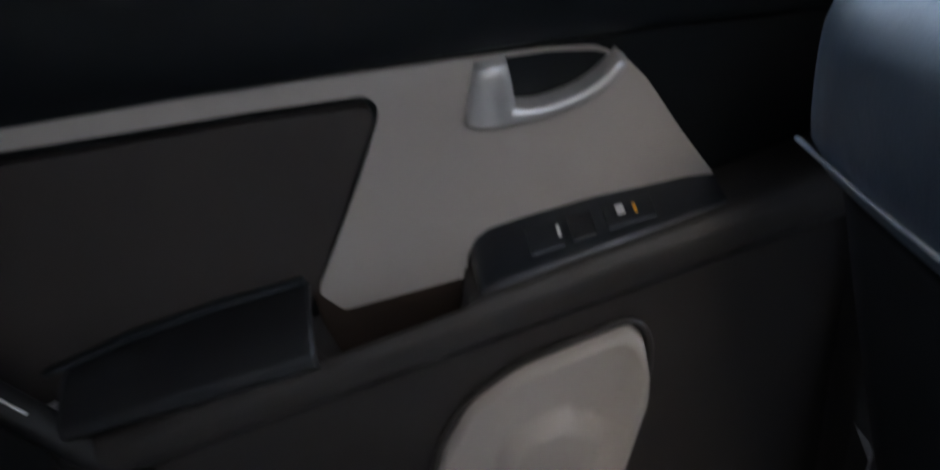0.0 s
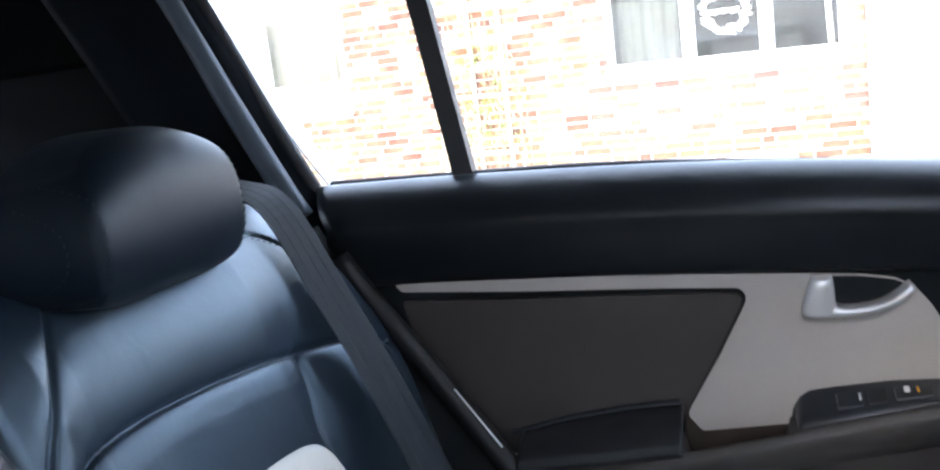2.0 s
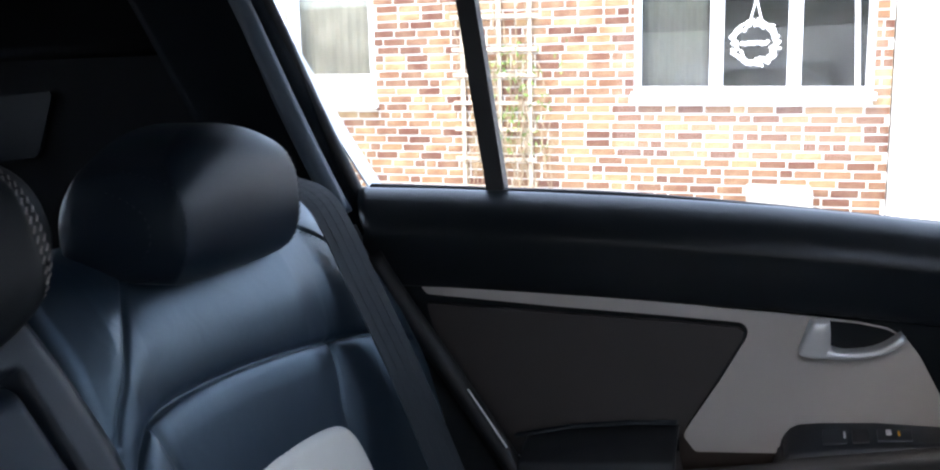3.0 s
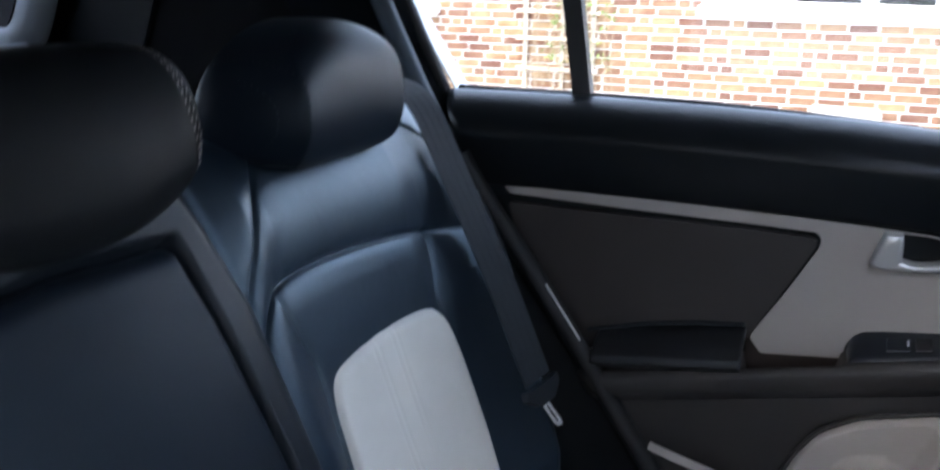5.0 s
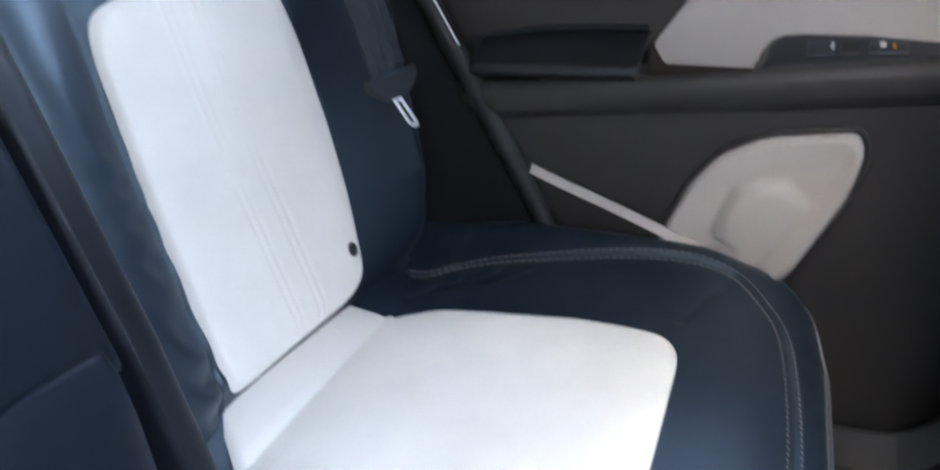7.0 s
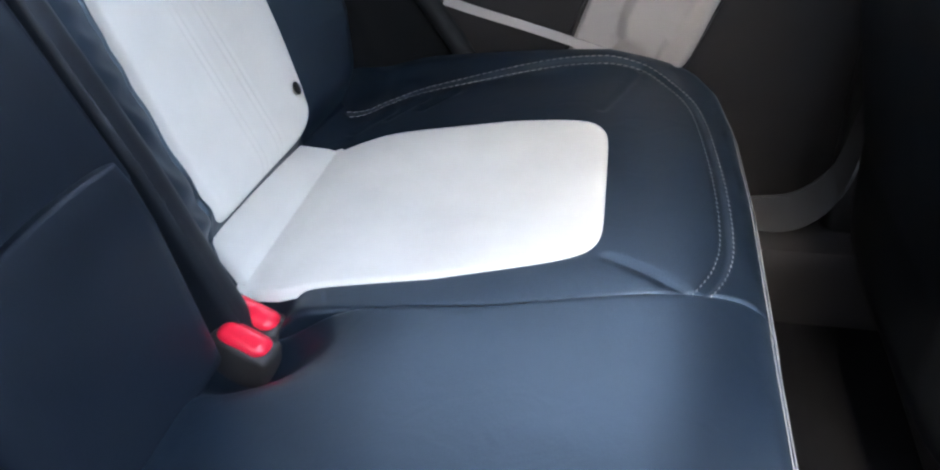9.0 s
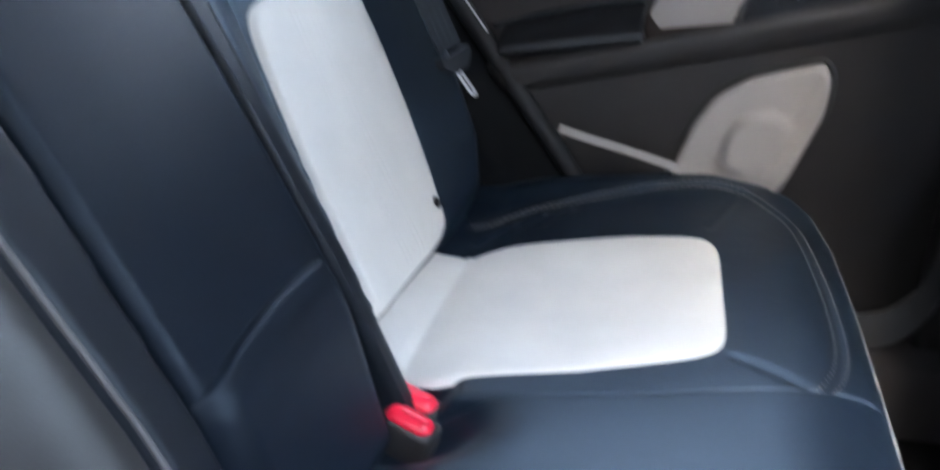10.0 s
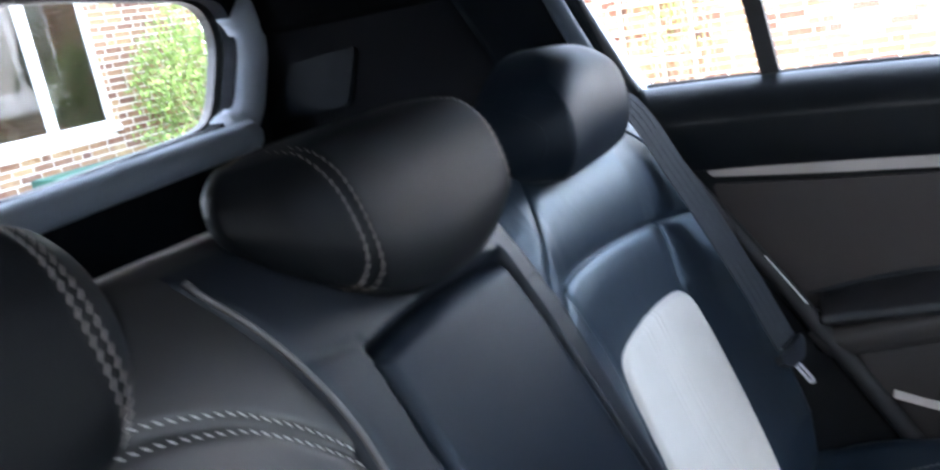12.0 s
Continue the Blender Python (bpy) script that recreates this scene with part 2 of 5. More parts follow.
def plate(outer, holes, place, thick):
    """A flat plate from outlines in two coordinates; place(a, b, k) gives the point at depth k."""
    bm = bmesh.new()
    loops = [outer, *holes]
    edges, rims = [], []
    for lp in loops:
        vs = [bm.verts.new((a, b, 0)) for a, b in lp]
        rims.append(vs)
        edges += [bm.edges.new((vs[i], vs[(i + 1) % len(vs)])) for i in range(len(vs))]
    bmesh.ops.triangle_fill(bm, use_beauty=True, use_dissolve=False, edges=edges)
    front = list(bm.faces)
    for f in front:
        if f.normal.z < 0:
            f.normal_flip()
    back = {}
    for vs in rims:
        for v in vs:
            back[v] = bm.verts.new((v.co.x, v.co.y, 1.0))
    for f in front:
        bm.faces.new([back[v] for v in reversed(f.verts)])
    for vs in rims:
        for i, v in enumerate(vs):
            w = vs[(i + 1) % len(vs)]
            bm.faces.new((v, back[v], back[w], w))
    for v in bm.verts:
        v.co = place(v.co.x, v.co.y, v.co.z * thick)
    return bm


def rounded(pts, r=0.01, n=5):
    """An outline with rounded corners."""
    out = []
    k = len(pts)
    for i in range(k):
        a, b, c = (np.array(pts[(i + d) % k], float) for d in (-1, 0, 1))
        u, v = a - b, c - b
        ru = min(r, 0.45 * np.linalg.norm(u))
        rv = min(r, 0.45 * np.linalg.norm(v))
        p, q = b + u / np.linalg.norm(u) * ru, b + v / np.linalg.norm(v) * rv
        for t in np.linspace(0, 1, n):
            out.append(tuple((1 - t) ** 2 * p + 2 * t * (1 - t) * b + t * t * q))
    return out


def line_distance(X, Y, pts):
    """How far each place of a grid lies from a line of points."""
    p = np.asarray(pts, float)
    best = np.full(np.shape(X), 1e9)
    for (ax, ay), (bx, by) in zip(p[:-1], p[1:]):
        dx, dy = bx - ax, by - ay
        t = np.clip(((X - ax) * dx + (Y - ay) * dy) / (dx * dx + dy * dy + 1e-12), 0, 1)
        best = np.minimum(best, np.hypot(X - ax - t * dx, Y - ay - t * dy))
    return best


def roll(n, lo, hi, r0, r1, back0, back1, arc=7):
    """Places from lo to hi and how far they drop behind the face: rounded ends of radius r0 and r1, then a skirt."""
    c, d = [], []
    if r0:
        c += [lo, lo]
        d += [back0, (back0 + r0) / 2]
        for a in np.linspace(0, math.pi / 2, arc)[:-1]:
            c.append(lo + r0 * (1 - math.cos(a)))
            d.append(r0 * (1 - math.sin(a)))
    flat = np.linspace(lo + r0, hi - r1, n)
    c += list(flat)
    d += [0.0] * n
    if r1:
        for a in np.linspace(math.pi / 2, 0, arc)[1:]:
            c.append(hi - r1 * (1 - math.cos(a)))
            d.append(r1 * (1 - math.sin(a)))
        c += [hi, hi]
        d += [(back1 + r1) / 2, back1]
    return np.array(c), np.array(d)


# ---- rear seat geometry ----
SEAT_BASE, SEAT_UP, SEAT_OUT = np.array([-0.33, 0.0, 0.66]), np.array([-0.35, 0.0, 0.937]), np.array([0.937, 0.0, 0.35])


def on_back(y, s, d):
    y, s, d = np.broadcast_arrays(np.asarray(y, float), np.asarray(s, float), np.asarray(d, float))
    return SEAT_BASE + s[..., None] * SEAT_UP + d[..., None] * SEAT_OUT + y[..., None] * np.array([0, 1.0, 0])


PANEL_TOP = [(0.128, 0.352), (0.146, 0.386), (0.166, 0.416), (0.190, 0.437), (0.216, 0.445), (0.26, 0.447), (0.32, 0.444), (0.384, 0.437), (0.456, 0.426), (0.515, 0.413), (0.565, 0.397), (0.61, 0.378)]
PANEL_IN = [(0.193, 0.437), (0.203, 0.39), (0.213, 0.344), (0.208, 0.25), (0.206, 0.12), (0.20, 0.0)]
PANEL_OUT = [(0.457, 0.426), (0.448, 0.383), (0.436, 0.338), (0.446, 0.25), (0.446, 0.17), (0.436, 0.10), (0.42, 0.03)]
ARCH = [(0.452, 0.568), (0.482, 0.555), (0.515, 0.534), (0.542, 0.501), (0.563, 0.452), (0.580, 0.41), (0.592, 0.37)]
INNER_SEAM = [(0.240, 0.585), (0.226, 0.562), (0.203, 0.526), (0.178, 0.482), (0.158, 0.452), (0.146, 0.43)]


ARCH_RIGHT = [(0.130, 0.386), (0.149, 0.409), (0.163, 0.421), (0.173, 0.436), (0.189, 0.457), (0.214, 0.488), (0.241, 0.513), (0.268, 0.531), (0.330, 0.552), (0.400, 0.556), (0.485, 0.536), (0.535, 0.496), (0.572, 0.436), (0.592, 0.386)]


LEFT_SEAMS = ((PANEL_TOP, 0.0050, 0.0023), (PANEL_TOP, 0.0022, 0.008), (PANEL_IN, 0.0036, 0.0023), (PANEL_IN, 0.0016, 0.008), (PANEL_OUT, 0.0042, 0.0023), (PANEL_OUT, 0.0012, 0.007), (ARCH, 0.0034, 0.0023), (INNER_SEAM, 0.0042, 0.0022), (INNER_SEAM, 0.0015, 0.009))
RIGHT_SEAMS = (([(0.155, 0.338), (0.178, 0.361), (0.21, 0.381), (0.245, 0.397), (0.274, 0.408), (0.289, 0.413), (0.34, 0.420), (0.455, 0.410), (0.60, 0.37)], 0.009, 0.007), ([(0.289, 0.413), (0.291, 0.400), (0.294, 0.385), (0.298, 0.33), (0.30, 0.1)], 0.006, 0.006), (ARCH_RIGHT, 0.0045, 0.005))


def bow(s):
    """The centre back stands out further towards its foot."""
    return 0.026 * np.clip((0.52 - s) / 0.40, 0, 1)


def back_face(y, s, seams=LEFT_SEAMS):
    """How far the outer seat's back stands out, without its rolled rim; y from the car's middle."""
    d = 0.002 + 0.10 * np.clip(y - 0.21, 0, 0.21)
    # outer side bolster: a facet that rises from the insert's edge, then rolls over
    edge = np.interp(s, [0.0, 0.1, 0.17, 0.25, 0.338, 0.426], [0.425, 0.44, 0.448, 0.448, 0.438, 0.460])
    climb = np.clip((y - edge) / 0.10, 0, 1)
    d = d + 0.034 * (climb**1.15) * np.clip((0.50 - s) / 0.14, 0, 1) * np.clip((s + 0.03) / 0.12, 0.2, 1) * np.clip((0.665 - y) / 0.11, 0, 1) ** 0.7
    d = d + 0.011 * np.exp(-(((y - 0.168) / 0.030) ** 2)) * np.clip((0.46 - s) / 0.16, 0, 1)
    d = d - 0.012 * np.exp(-(((s - 0.17) / 0.2) ** 2)) * np.exp(-(((y - 0.32) / 0.12) ** 2))
    d = d - 0.03 * np.clip((s - 0.46) / 0.16, 0, 1) ** 2 - 0.024 * np.clip((0.035 - s) / 0.045, 0, 1) ** 2
    if seams is LEFT_SEAMS:
        # the stuffed panel swells out below its top seam
        top = np.array(PANEL_TOP)
        t = np.interp(y, top[:, 0], top[:, 1]) - s
        d = d + 0.011 * np.sin(np.clip(-t / 0.17, 0, 1) * math.pi) * np.clip((0.62 - y) / 0.08, 0, 1) * np.clip((y - 0.13) / 0.05, 0, 1)
        d = d + 0.0035 * np.exp(-np.clip(t, 0, 1) / 0.06) * np.clip(t / 0.03, 0, 1) * np.clip((y - 0.17) / 0.03, 0, 1) * np.clip((0.60 - y) / 0.05, 0, 1)
    for pts, deep, wide in seams:
        d = d - deep * np.exp(-((line_distance(y, s, smooth_line(pts, 40)) / wide) ** 2))
    return d


def pale_insert(seat):
    """The rounded pale panel of the seat back, flush with the leather."""
    u = np.linspace(-1, 1, 121)
    U, V = np.meshgrid(u, u, indexing="ij")
    k = np.where(V > 0, np.where(U < 0, 14.0, 8.0), 9.0)
    rr = np.maximum(np.abs(U), np.abs(V))
    nrm = (np.abs(U) ** k + np.abs(V) ** k) ** (1 / k) + 1e-9
    U2, V2 = U * rr / nrm, V * rr / nrm
    s0 = 0.002 + 0.5 * (V2 + 1) * 0.339
    top_arch = 0.012 * (1 - ((U2 - 0.0) / 1) ** 2) * np.clip((s0 - 0.25) / 0.1, 0, 1)
    s1 = s0 + top_arch
    yl = np.interp(s1, [-0.03, 0.05, 0.2, 0.3, 0.36], [0.203, 0.208, 0.211, 0.216, 0.222])
    yr = np.interp(s1, [-0.03, 0.03, 0.1, 0.18, 0.27, 0.36], [0.404, 0.423, 0.439, 0.446, 0.446, 0.438])
    y1 = yl + 0.5 * (U2 + 1) * (yr - yl)
    lift = 0.001 - 0.008 * np.clip((rr - 0.94) / 0.06, 0, 1) ** 2
    for off in (0.0, 0.009, 0.034, 0.043):
        ln = [(0.292 + off, 0.355), (0.298 + off, 0.25), (0.306 + off, 0.12), (0.308 + off, -0.02)]
        lift = lift - 0.0011 * np.exp(-((line_distance(y1, s1, ln) / 0.0020) ** 2))
    sheet("insert", on_back(y1, s1, back_face(y1, s1) + 0.006 + lift), INSERT, seat, "pale grey leather insert")


def outer_back(side, label):
    """An outer rear seat back with its pale insert; side 1 or -1."""
    arch = ARCH if side > 0 else ARCH_RIGHT
    seat = thing("outer_seat", label, "car seat", (-0.42, 0.37 * side, 0.62), "rear seat backs")
    fine = 1 if side > 0 else 0.55
    a, da = roll(int(260 * fine), 0.0, 1.0, 0.035 if side > 0 else 0.006, 0.075, 0.10, 0.10)
    s, ds = roll(int(330 * fine), -0.06, 0.605 if side > 0 else 0.640, 0.0, 0.045, 0.0, 0.16)
    A, S = np.meshgrid(a, s, indexing="ij")
    outer = np.interp(S, [-0.06, 0.1, 0.2, 0.335, 0.417, 0.483, 0.56, 0.605], [0.55, 0.575, 0.605, 0.655, 0.652, 0.630, 0.595, 0.55])
    inner = 0.132 if side > 0 else 0.158
    Y = inner + (outer - inner) * A
    drop = np.hypot(da[:, None] * np.where(da < 0.095, 0.5, 1)[:, None], ds[None, :])
    seams = LEFT_SEAMS if side > 0 else RIGHT_SEAMS
    def face(y, q):
        d = back_face(y, q, seams)
        if side < 0:
            # level with the centre back along the piping
            plain = back_face(y, q, ())
            near = np.clip((0.299 + 0.032 * np.clip((q - 0.47) / 0.12, 0, 1.3) ** 1.5 - y) / 0.11, 0, 1)
            near = near * near * (3 - 2 * near)
            d = d + (1 - near) * (0.002 + 0.020 * np.clip((q - 0.34) / 0.10, 0, 1)) + near * (0.0225 + bow(q) - 0.02 * np.clip((q - 0.50) / 0.1, 0, 1) ** 2 - plain)
        return d
    D = face(Y, S) - drop
    wr = 0.0034 * np.sin(S * 150 + 3 * np.sin(Y * 40) + 2 * np.sin(S * 31)) * np.exp(-(((Y - 0.185) / 0.02) ** 2)) * np.clip((0.3 - S) / 0.2, 0, 1) * (1 if side > 0 else 0)
    cover = sheet("cover", on_back(Y * side, S, D + wr), LEATHER if side > 0 else LEATHER_WARM_LIT, seat, "smooth dark leather cover", close=0.004, flip=side < 0)
    if side > 0:
        pale_insert(seat)
    for off in (-0.006, 0.006):
        ln = smooth_line(arch, 200)
        yy, ss = ln[:, 0], ln[:, 1] + off
        q = on_back(yy * side, ss, face(yy, ss) - np.interp(ss, [0.56, 0.585, 0.6], [0, 0.004, 0.012]) + 0.0006)
        stitches("stitching", q, cover, THREAD_PALE if side < 0 else THREAD_DARK, side=(0, 0.3, 1), slant=0.0008)
    return seat


outer_back(1, "navy-black leather rear seat back with pale grey insert")
outer_back(-1, "black leather rear seat back with contrast double stitching")


# ---- centre seat back with folded armrest ----
def centre_back():
    seat = thing("centre_seat", "black leather centre seat back with a folded armrest", "car seat", (-0.42, 0, 0.62), "rear seat backs")
    y, dy = roll(120, -0.196, 0.128, 0.016, 0.021, 0.09, 0.09)
    s, ds = roll(170, -0.05, 0.635, 0.0, 0.05, 0.0, 0.16)
    Y, S = np.meshgrid(y, s, indexing="ij")
    pull = 0.032 * np.clip((S - 0.47) / 0.12, 0, 1.3) ** 1.5 * np.clip((0.05 - Y) / 0.2, 0, 1)
    Y = Y - pull + 0.016 * np.clip((0.40 - S) / 0.25, 0, 1) * np.clip((0.0 - Y) / 0.2, 0, 1) - 0.026 * np.clip((S - 0.44) / 0.12, 0, 1) * np.clip(Y / 0.13, 0, 1)
    D = 0.030 + bow(S) - np.hypot(dy[:, None] * 0.9, ds[None, :])
    D = D - 0.02 * np.clip((S - 0.50) / 0.1, 0, 1) ** 2
    right = np.interp(S, [0.1, 0.3, 0.45, 0.52], [0.095, 0.093, 0.084, 0.074])
    left = np.interp(S, [0.1, 0.3, 0.45, 0.53], [-0.136, -0.137, -0.145, -0.148])
    well = np.clip(np.minimum(Y - left, right - Y) / 0.006, 0, 1) * np.clip((0.527 - 0.06 * np.abs(Y + 0.04) - S) / 0.008, 0, 1)
    D = D - 0.026 * well
    D = D - 0.0028 * np.exp(-((line_distance(Y, S, [(-0.20, 0.535), (-0.145, 0.524)]) / 0.0025) ** 2))
    sheet("cover", on_back(Y, S, D), LEATHER_RIM_SHADE, seat, "black leather cover", close=0.003)
    sv = np.linspace(-0.03, 0.612, 80)
    e = -0.189 - 0.032 * np.clip((sv - 0.47) / 0.12, 0, 1.3) ** 1.5 + 0.016 * np.clip((0.40 - sv) / 0.25, 0, 1)
    q = on_back(e, sv, 0.0275 + bow(sv) - 0.02 * np.clip((sv - 0.50) / 0.1, 0, 1) ** 2 - 0.003 * np.clip((sv - 0.58) / 0.03, 0, 1))
    part("piping", tube(bmesh.new(), q, 0.0024, 8), PIPING, seat, "grey piping", smooth=True, sharp=0)
    return seat


def armrest():
    rest = thing("folding_armrest", "black leather fold-down centre armrest, folded up", "armrest", (-0.36, 0, 0.76))
    y, dy = roll(70, 0.0, 1.0, 0.06, 0.06, 0.12, 0.12)
    s, ds = roll(110, 0.112, 0.518, 0.016, 0.018, 0.03, 0.03)
    A, S = np.meshgrid(y, s, indexing="ij")
    right = np.interp(S, [0.1, 0.3, 0.45, 0.52], [0.088, 0.087, 0.078, 0.066])
    left = np.interp(S, [0.1, 0.3, 0.45, 0.53], [-0.130, -0.131, -0.139, -0.142])
    Y = left + (right - left) * A
    tip = 0.06 * np.abs(Y + 0.04)
    D = 0.031 + bow(S) - np.hypot(dy[:, None] * 0.24, ds[None, :]) + 0.004 * np.cos((A - 0.5) * 2.6) * np.cos((S - 0.31) / 0.22 * 1.3)
    sheet("pad", on_back(Y, S - tip * np.clip((S - 0.4) / 0.1, 0, 1), D), LEATHER_SHADE, rest, close=0.003)
    # the curled lip below the pad
    y, dy = roll(50, -0.134, 0.080, 0.03, 0.024, 0.05, 0.05)
    k = np.linspace(0, 1, 40)
    Y, K = np.meshgrid(y, k, indexing="ij")
    S = np.interp(K, [0, 0.12, 0.25, 0.36, 0.5, 1], [0.122, 0.138, 0.146, 0.143, 0.122, -0.04]) - 0.02 * ((Y + 0.01) / 0.12) ** 2 * (1 - K)
    D = np.interp(K, [0, 0.12, 0.25, 0.36, 0.5, 0.6, 1], [0.036, 0.046, 0.056, 0.064, 0.068, 0.067, 0.048]) - dy[:, None]
    sheet("lip", on_back(Y, S, D), LEATHER_SHADE, rest, "curled leather lip under the pad", close=0.003, flip=True)
    return rest


centre_back()
armrest()


# ---- cushions ----
SEAT_PROFILE = smooth_line([(-0.36, 0.662), (-0.300, 0.641), (-0.262, 0.649), (-0.22, 0.659), (-0.15, 0.667), (-0.07, 0.674), (0.0, 0.678), (0.06, 0.679), (0.11, 0.673), (0.15, 0.657), (0.17, 0.641)], 300)


def seat_top(x):
    """Height of the cushions along the car."""
    return np.interp(x, SEAT_PROFILE[:, 0], SEAT_PROFILE[:, 1])


OUTER_SEAM = [(-0.308, 0.512), (-0.26, 0.541), (-0.19, 0.568), (-0.108, 0.591), (-0.03, 0.603), (0.04, 0.598), (0.078, 0.557), (0.103, 0.496), (0.119, 0.372), (0.123, 0.262), (0.115, 0.20), (0.094, 0.148)]
MITRES = [[(0.000, 0.492), (0.038, 0.598)], [(0.024, 0.198), (0.100, 0.150)]]


def split(x):
    """Where the two cushions meet."""
    return np.interp(x, [-0.34, -0.236, -0.066, 0.13], [0.113, 0.110, 0.120, 0.168])


def left_cushion():
    seat = thing("rear_seat_cushion", "navy-black leather rear seat cushion with pale grey insert", "car seat", (-0.1, 0.4, 0.5), "rear seat cushions")
    a, da = roll(150, 0.0, 1.0, 0.0, 0.055, 0.0, 0.2)
    y, dy = roll(150, 0.125, 0.662, 0.006, 0.05, 0.02, 0.14)
    A, Y = np.meshgrid(a, y, indexing="ij")
    front = np.interp(Y, [0.12, 0.35, 0.5, 0.58, 0.62, 0.65, 0.662], [0.169, 0.167, 0.158, 0.143, 0.121, 0.07, 0.05])
    X = -0.345 + (front + 0.345) * A
    Y = Y + (split(X) - 0.125) * np.clip(1 - (Y - 0.125) / 0.4, 0, 1)
    Z = seat_top(X) - np.hypot(da[:, None], dy[None, :])
    Z = Z + 0.022 * np.exp(-(((Y - 0.632) / 0.042) ** 2)) * np.clip((0.1 - X) / 0.1, 0, 1) - 0.012 * np.exp(-(((Y - 0.30) / 0.1) ** 2)) * np.exp(-(((X + 0.14) / 0.12) ** 2))
    seam = smooth_line(OUTER_SEAM, 120)
    Z = Z - 0.004 * np.exp(-((line_distance(X, Y, seam) / 0.004) ** 2))
    for m in MITRES:
        Z = Z - 0.0026 * np.exp(-((line_distance(X, Y, m) / 0.0050) ** 2))
    Z = Z - 0.03 * np.exp(-(((X + 0.278) / 0.042) ** 4) - ((Y - 0.112) / 0.028) ** 4)
    # creases in the leather near the back
    for cx, cy, ang in ((-0.27, 0.49, 0.9), (-0.235, 0.515, 1.0), (-0.20, 0.53, 1.1)):
        p = [(cx - 0.03 * math.cos(ang), cy - 0.03 * math.sin(ang)), (cx + 0.02, cy + 0.02)]
        Z = Z - 0.0035 * np.exp(-((line_distance(X, Y, p) / 0.005) ** 2))
    P = np.stack([X, Y, Z], -1)
    cover = sheet("cover", P, LEATHER, seat, "navy-black leather cover")
    face = lambda x, y: seat_top(x) + 0.022 * np.exp(-(((y - 0.632) / 0.042) ** 2)) * np.clip((0.1 - x) / 0.1, 0, 1) - 0.012 * np.exp(-(((y - 0.30) / 0.1) ** 2)) * np.exp(-(((x + 0.14) / 0.12) ** 2))
    # pale insert
    u = np.linspace(-1, 1, 61)
    U, V = np.meshgrid(u, u, indexing="ij")
    rr = np.maximum(np.abs(U), np.abs(V))
    k = np.where(U > 0, 8.0, 24.0)
    nrm = (np.abs(U) ** k + np.abs(V) ** k) ** (1 / k) + 1e-9
    U2, V2 = U * rr / nrm, V * rr / nrm
    x = -0.299 + 0.5 * (U2 + 1) * (0.312 + 0.004 * (1 - V2))
    lo = np.interp(x, [-0.30, -0.25, -0.12, -0.004, 0.02], [0.146, 0.134, 0.154, 0.188, 0.194])
    hi = np.interp(x, [-0.30, -0.245, -0.10, -0.01, 0.02], [0.418, 0.440, 0.462, 0.464, 0.458])
    yy = lo + 0.5 * (V2 + 1) * (hi - lo)
    lift = 0.003 - 0.008 * np.clip((rr - 0.95) / 0.05, 0, 1) ** 2 * np.where(U < -0.9, 0.0, 1)
    sheet("insert", np.stack([x, yy, face(x, yy) + lift], -1), INSERT, seat, "pale grey leather insert")
    # the pale strip between the insert and the back
    u, v = np.meshgrid(np.linspace(0, 1, 16), np.linspace(0, 1, 40), indexing="ij")
    x = -0.348 + 0.058 * u
    lo = 0.203 - 0.053 * u
    yy = lo + v * ((0.410 + 0.008 * u) - lo)
    z = np.interp(u, [0, 0.3, 0.8, 1], [0.656, 0.653, 0.649, 0.6450]) - 0.004 * np.clip((np.abs(v - 0.5) - 0.47) / 0.03, 0, 1)
    sheet("rear_strip", np.stack([x, yy, z], -1), INSERT, seat, "pale grey leather strip")
    for off in (-0.006, 0.006):
        ln = even(seam, 0.004)
        t = np.gradient(ln, axis=0)
        nn = np.stack([-t[:, 1], t[:, 0]], 1) / np.linalg.norm(t, axis=1)[:, None]
        q = ln + nn * off
        stitches("stitching", np.c_[q, face(q[:, 0], q[:, 1]) + 0.0005], cover, THREAD, side=(0.6, 0.8, 0), slant=0.0008)
    for off, dr in ((0.0145, 0.0065), (0.0080, 0.0165)):
        yv = np.linspace(0.14, 0.60, 80)
        fr = np.interp(yv, [0.12, 0.35, 0.5, 0.58, 0.62], [0.169, 0.167, 0.158, 0.143, 0.121])
        q = np.stack([fr - off, yv, seat_top(fr - off) - dr + 0.0008], 1)
        part("piping", tube(bmesh.new(), q, 0.0006, 6), THREAD, cover, smooth=True, sharp=0)
    return seat


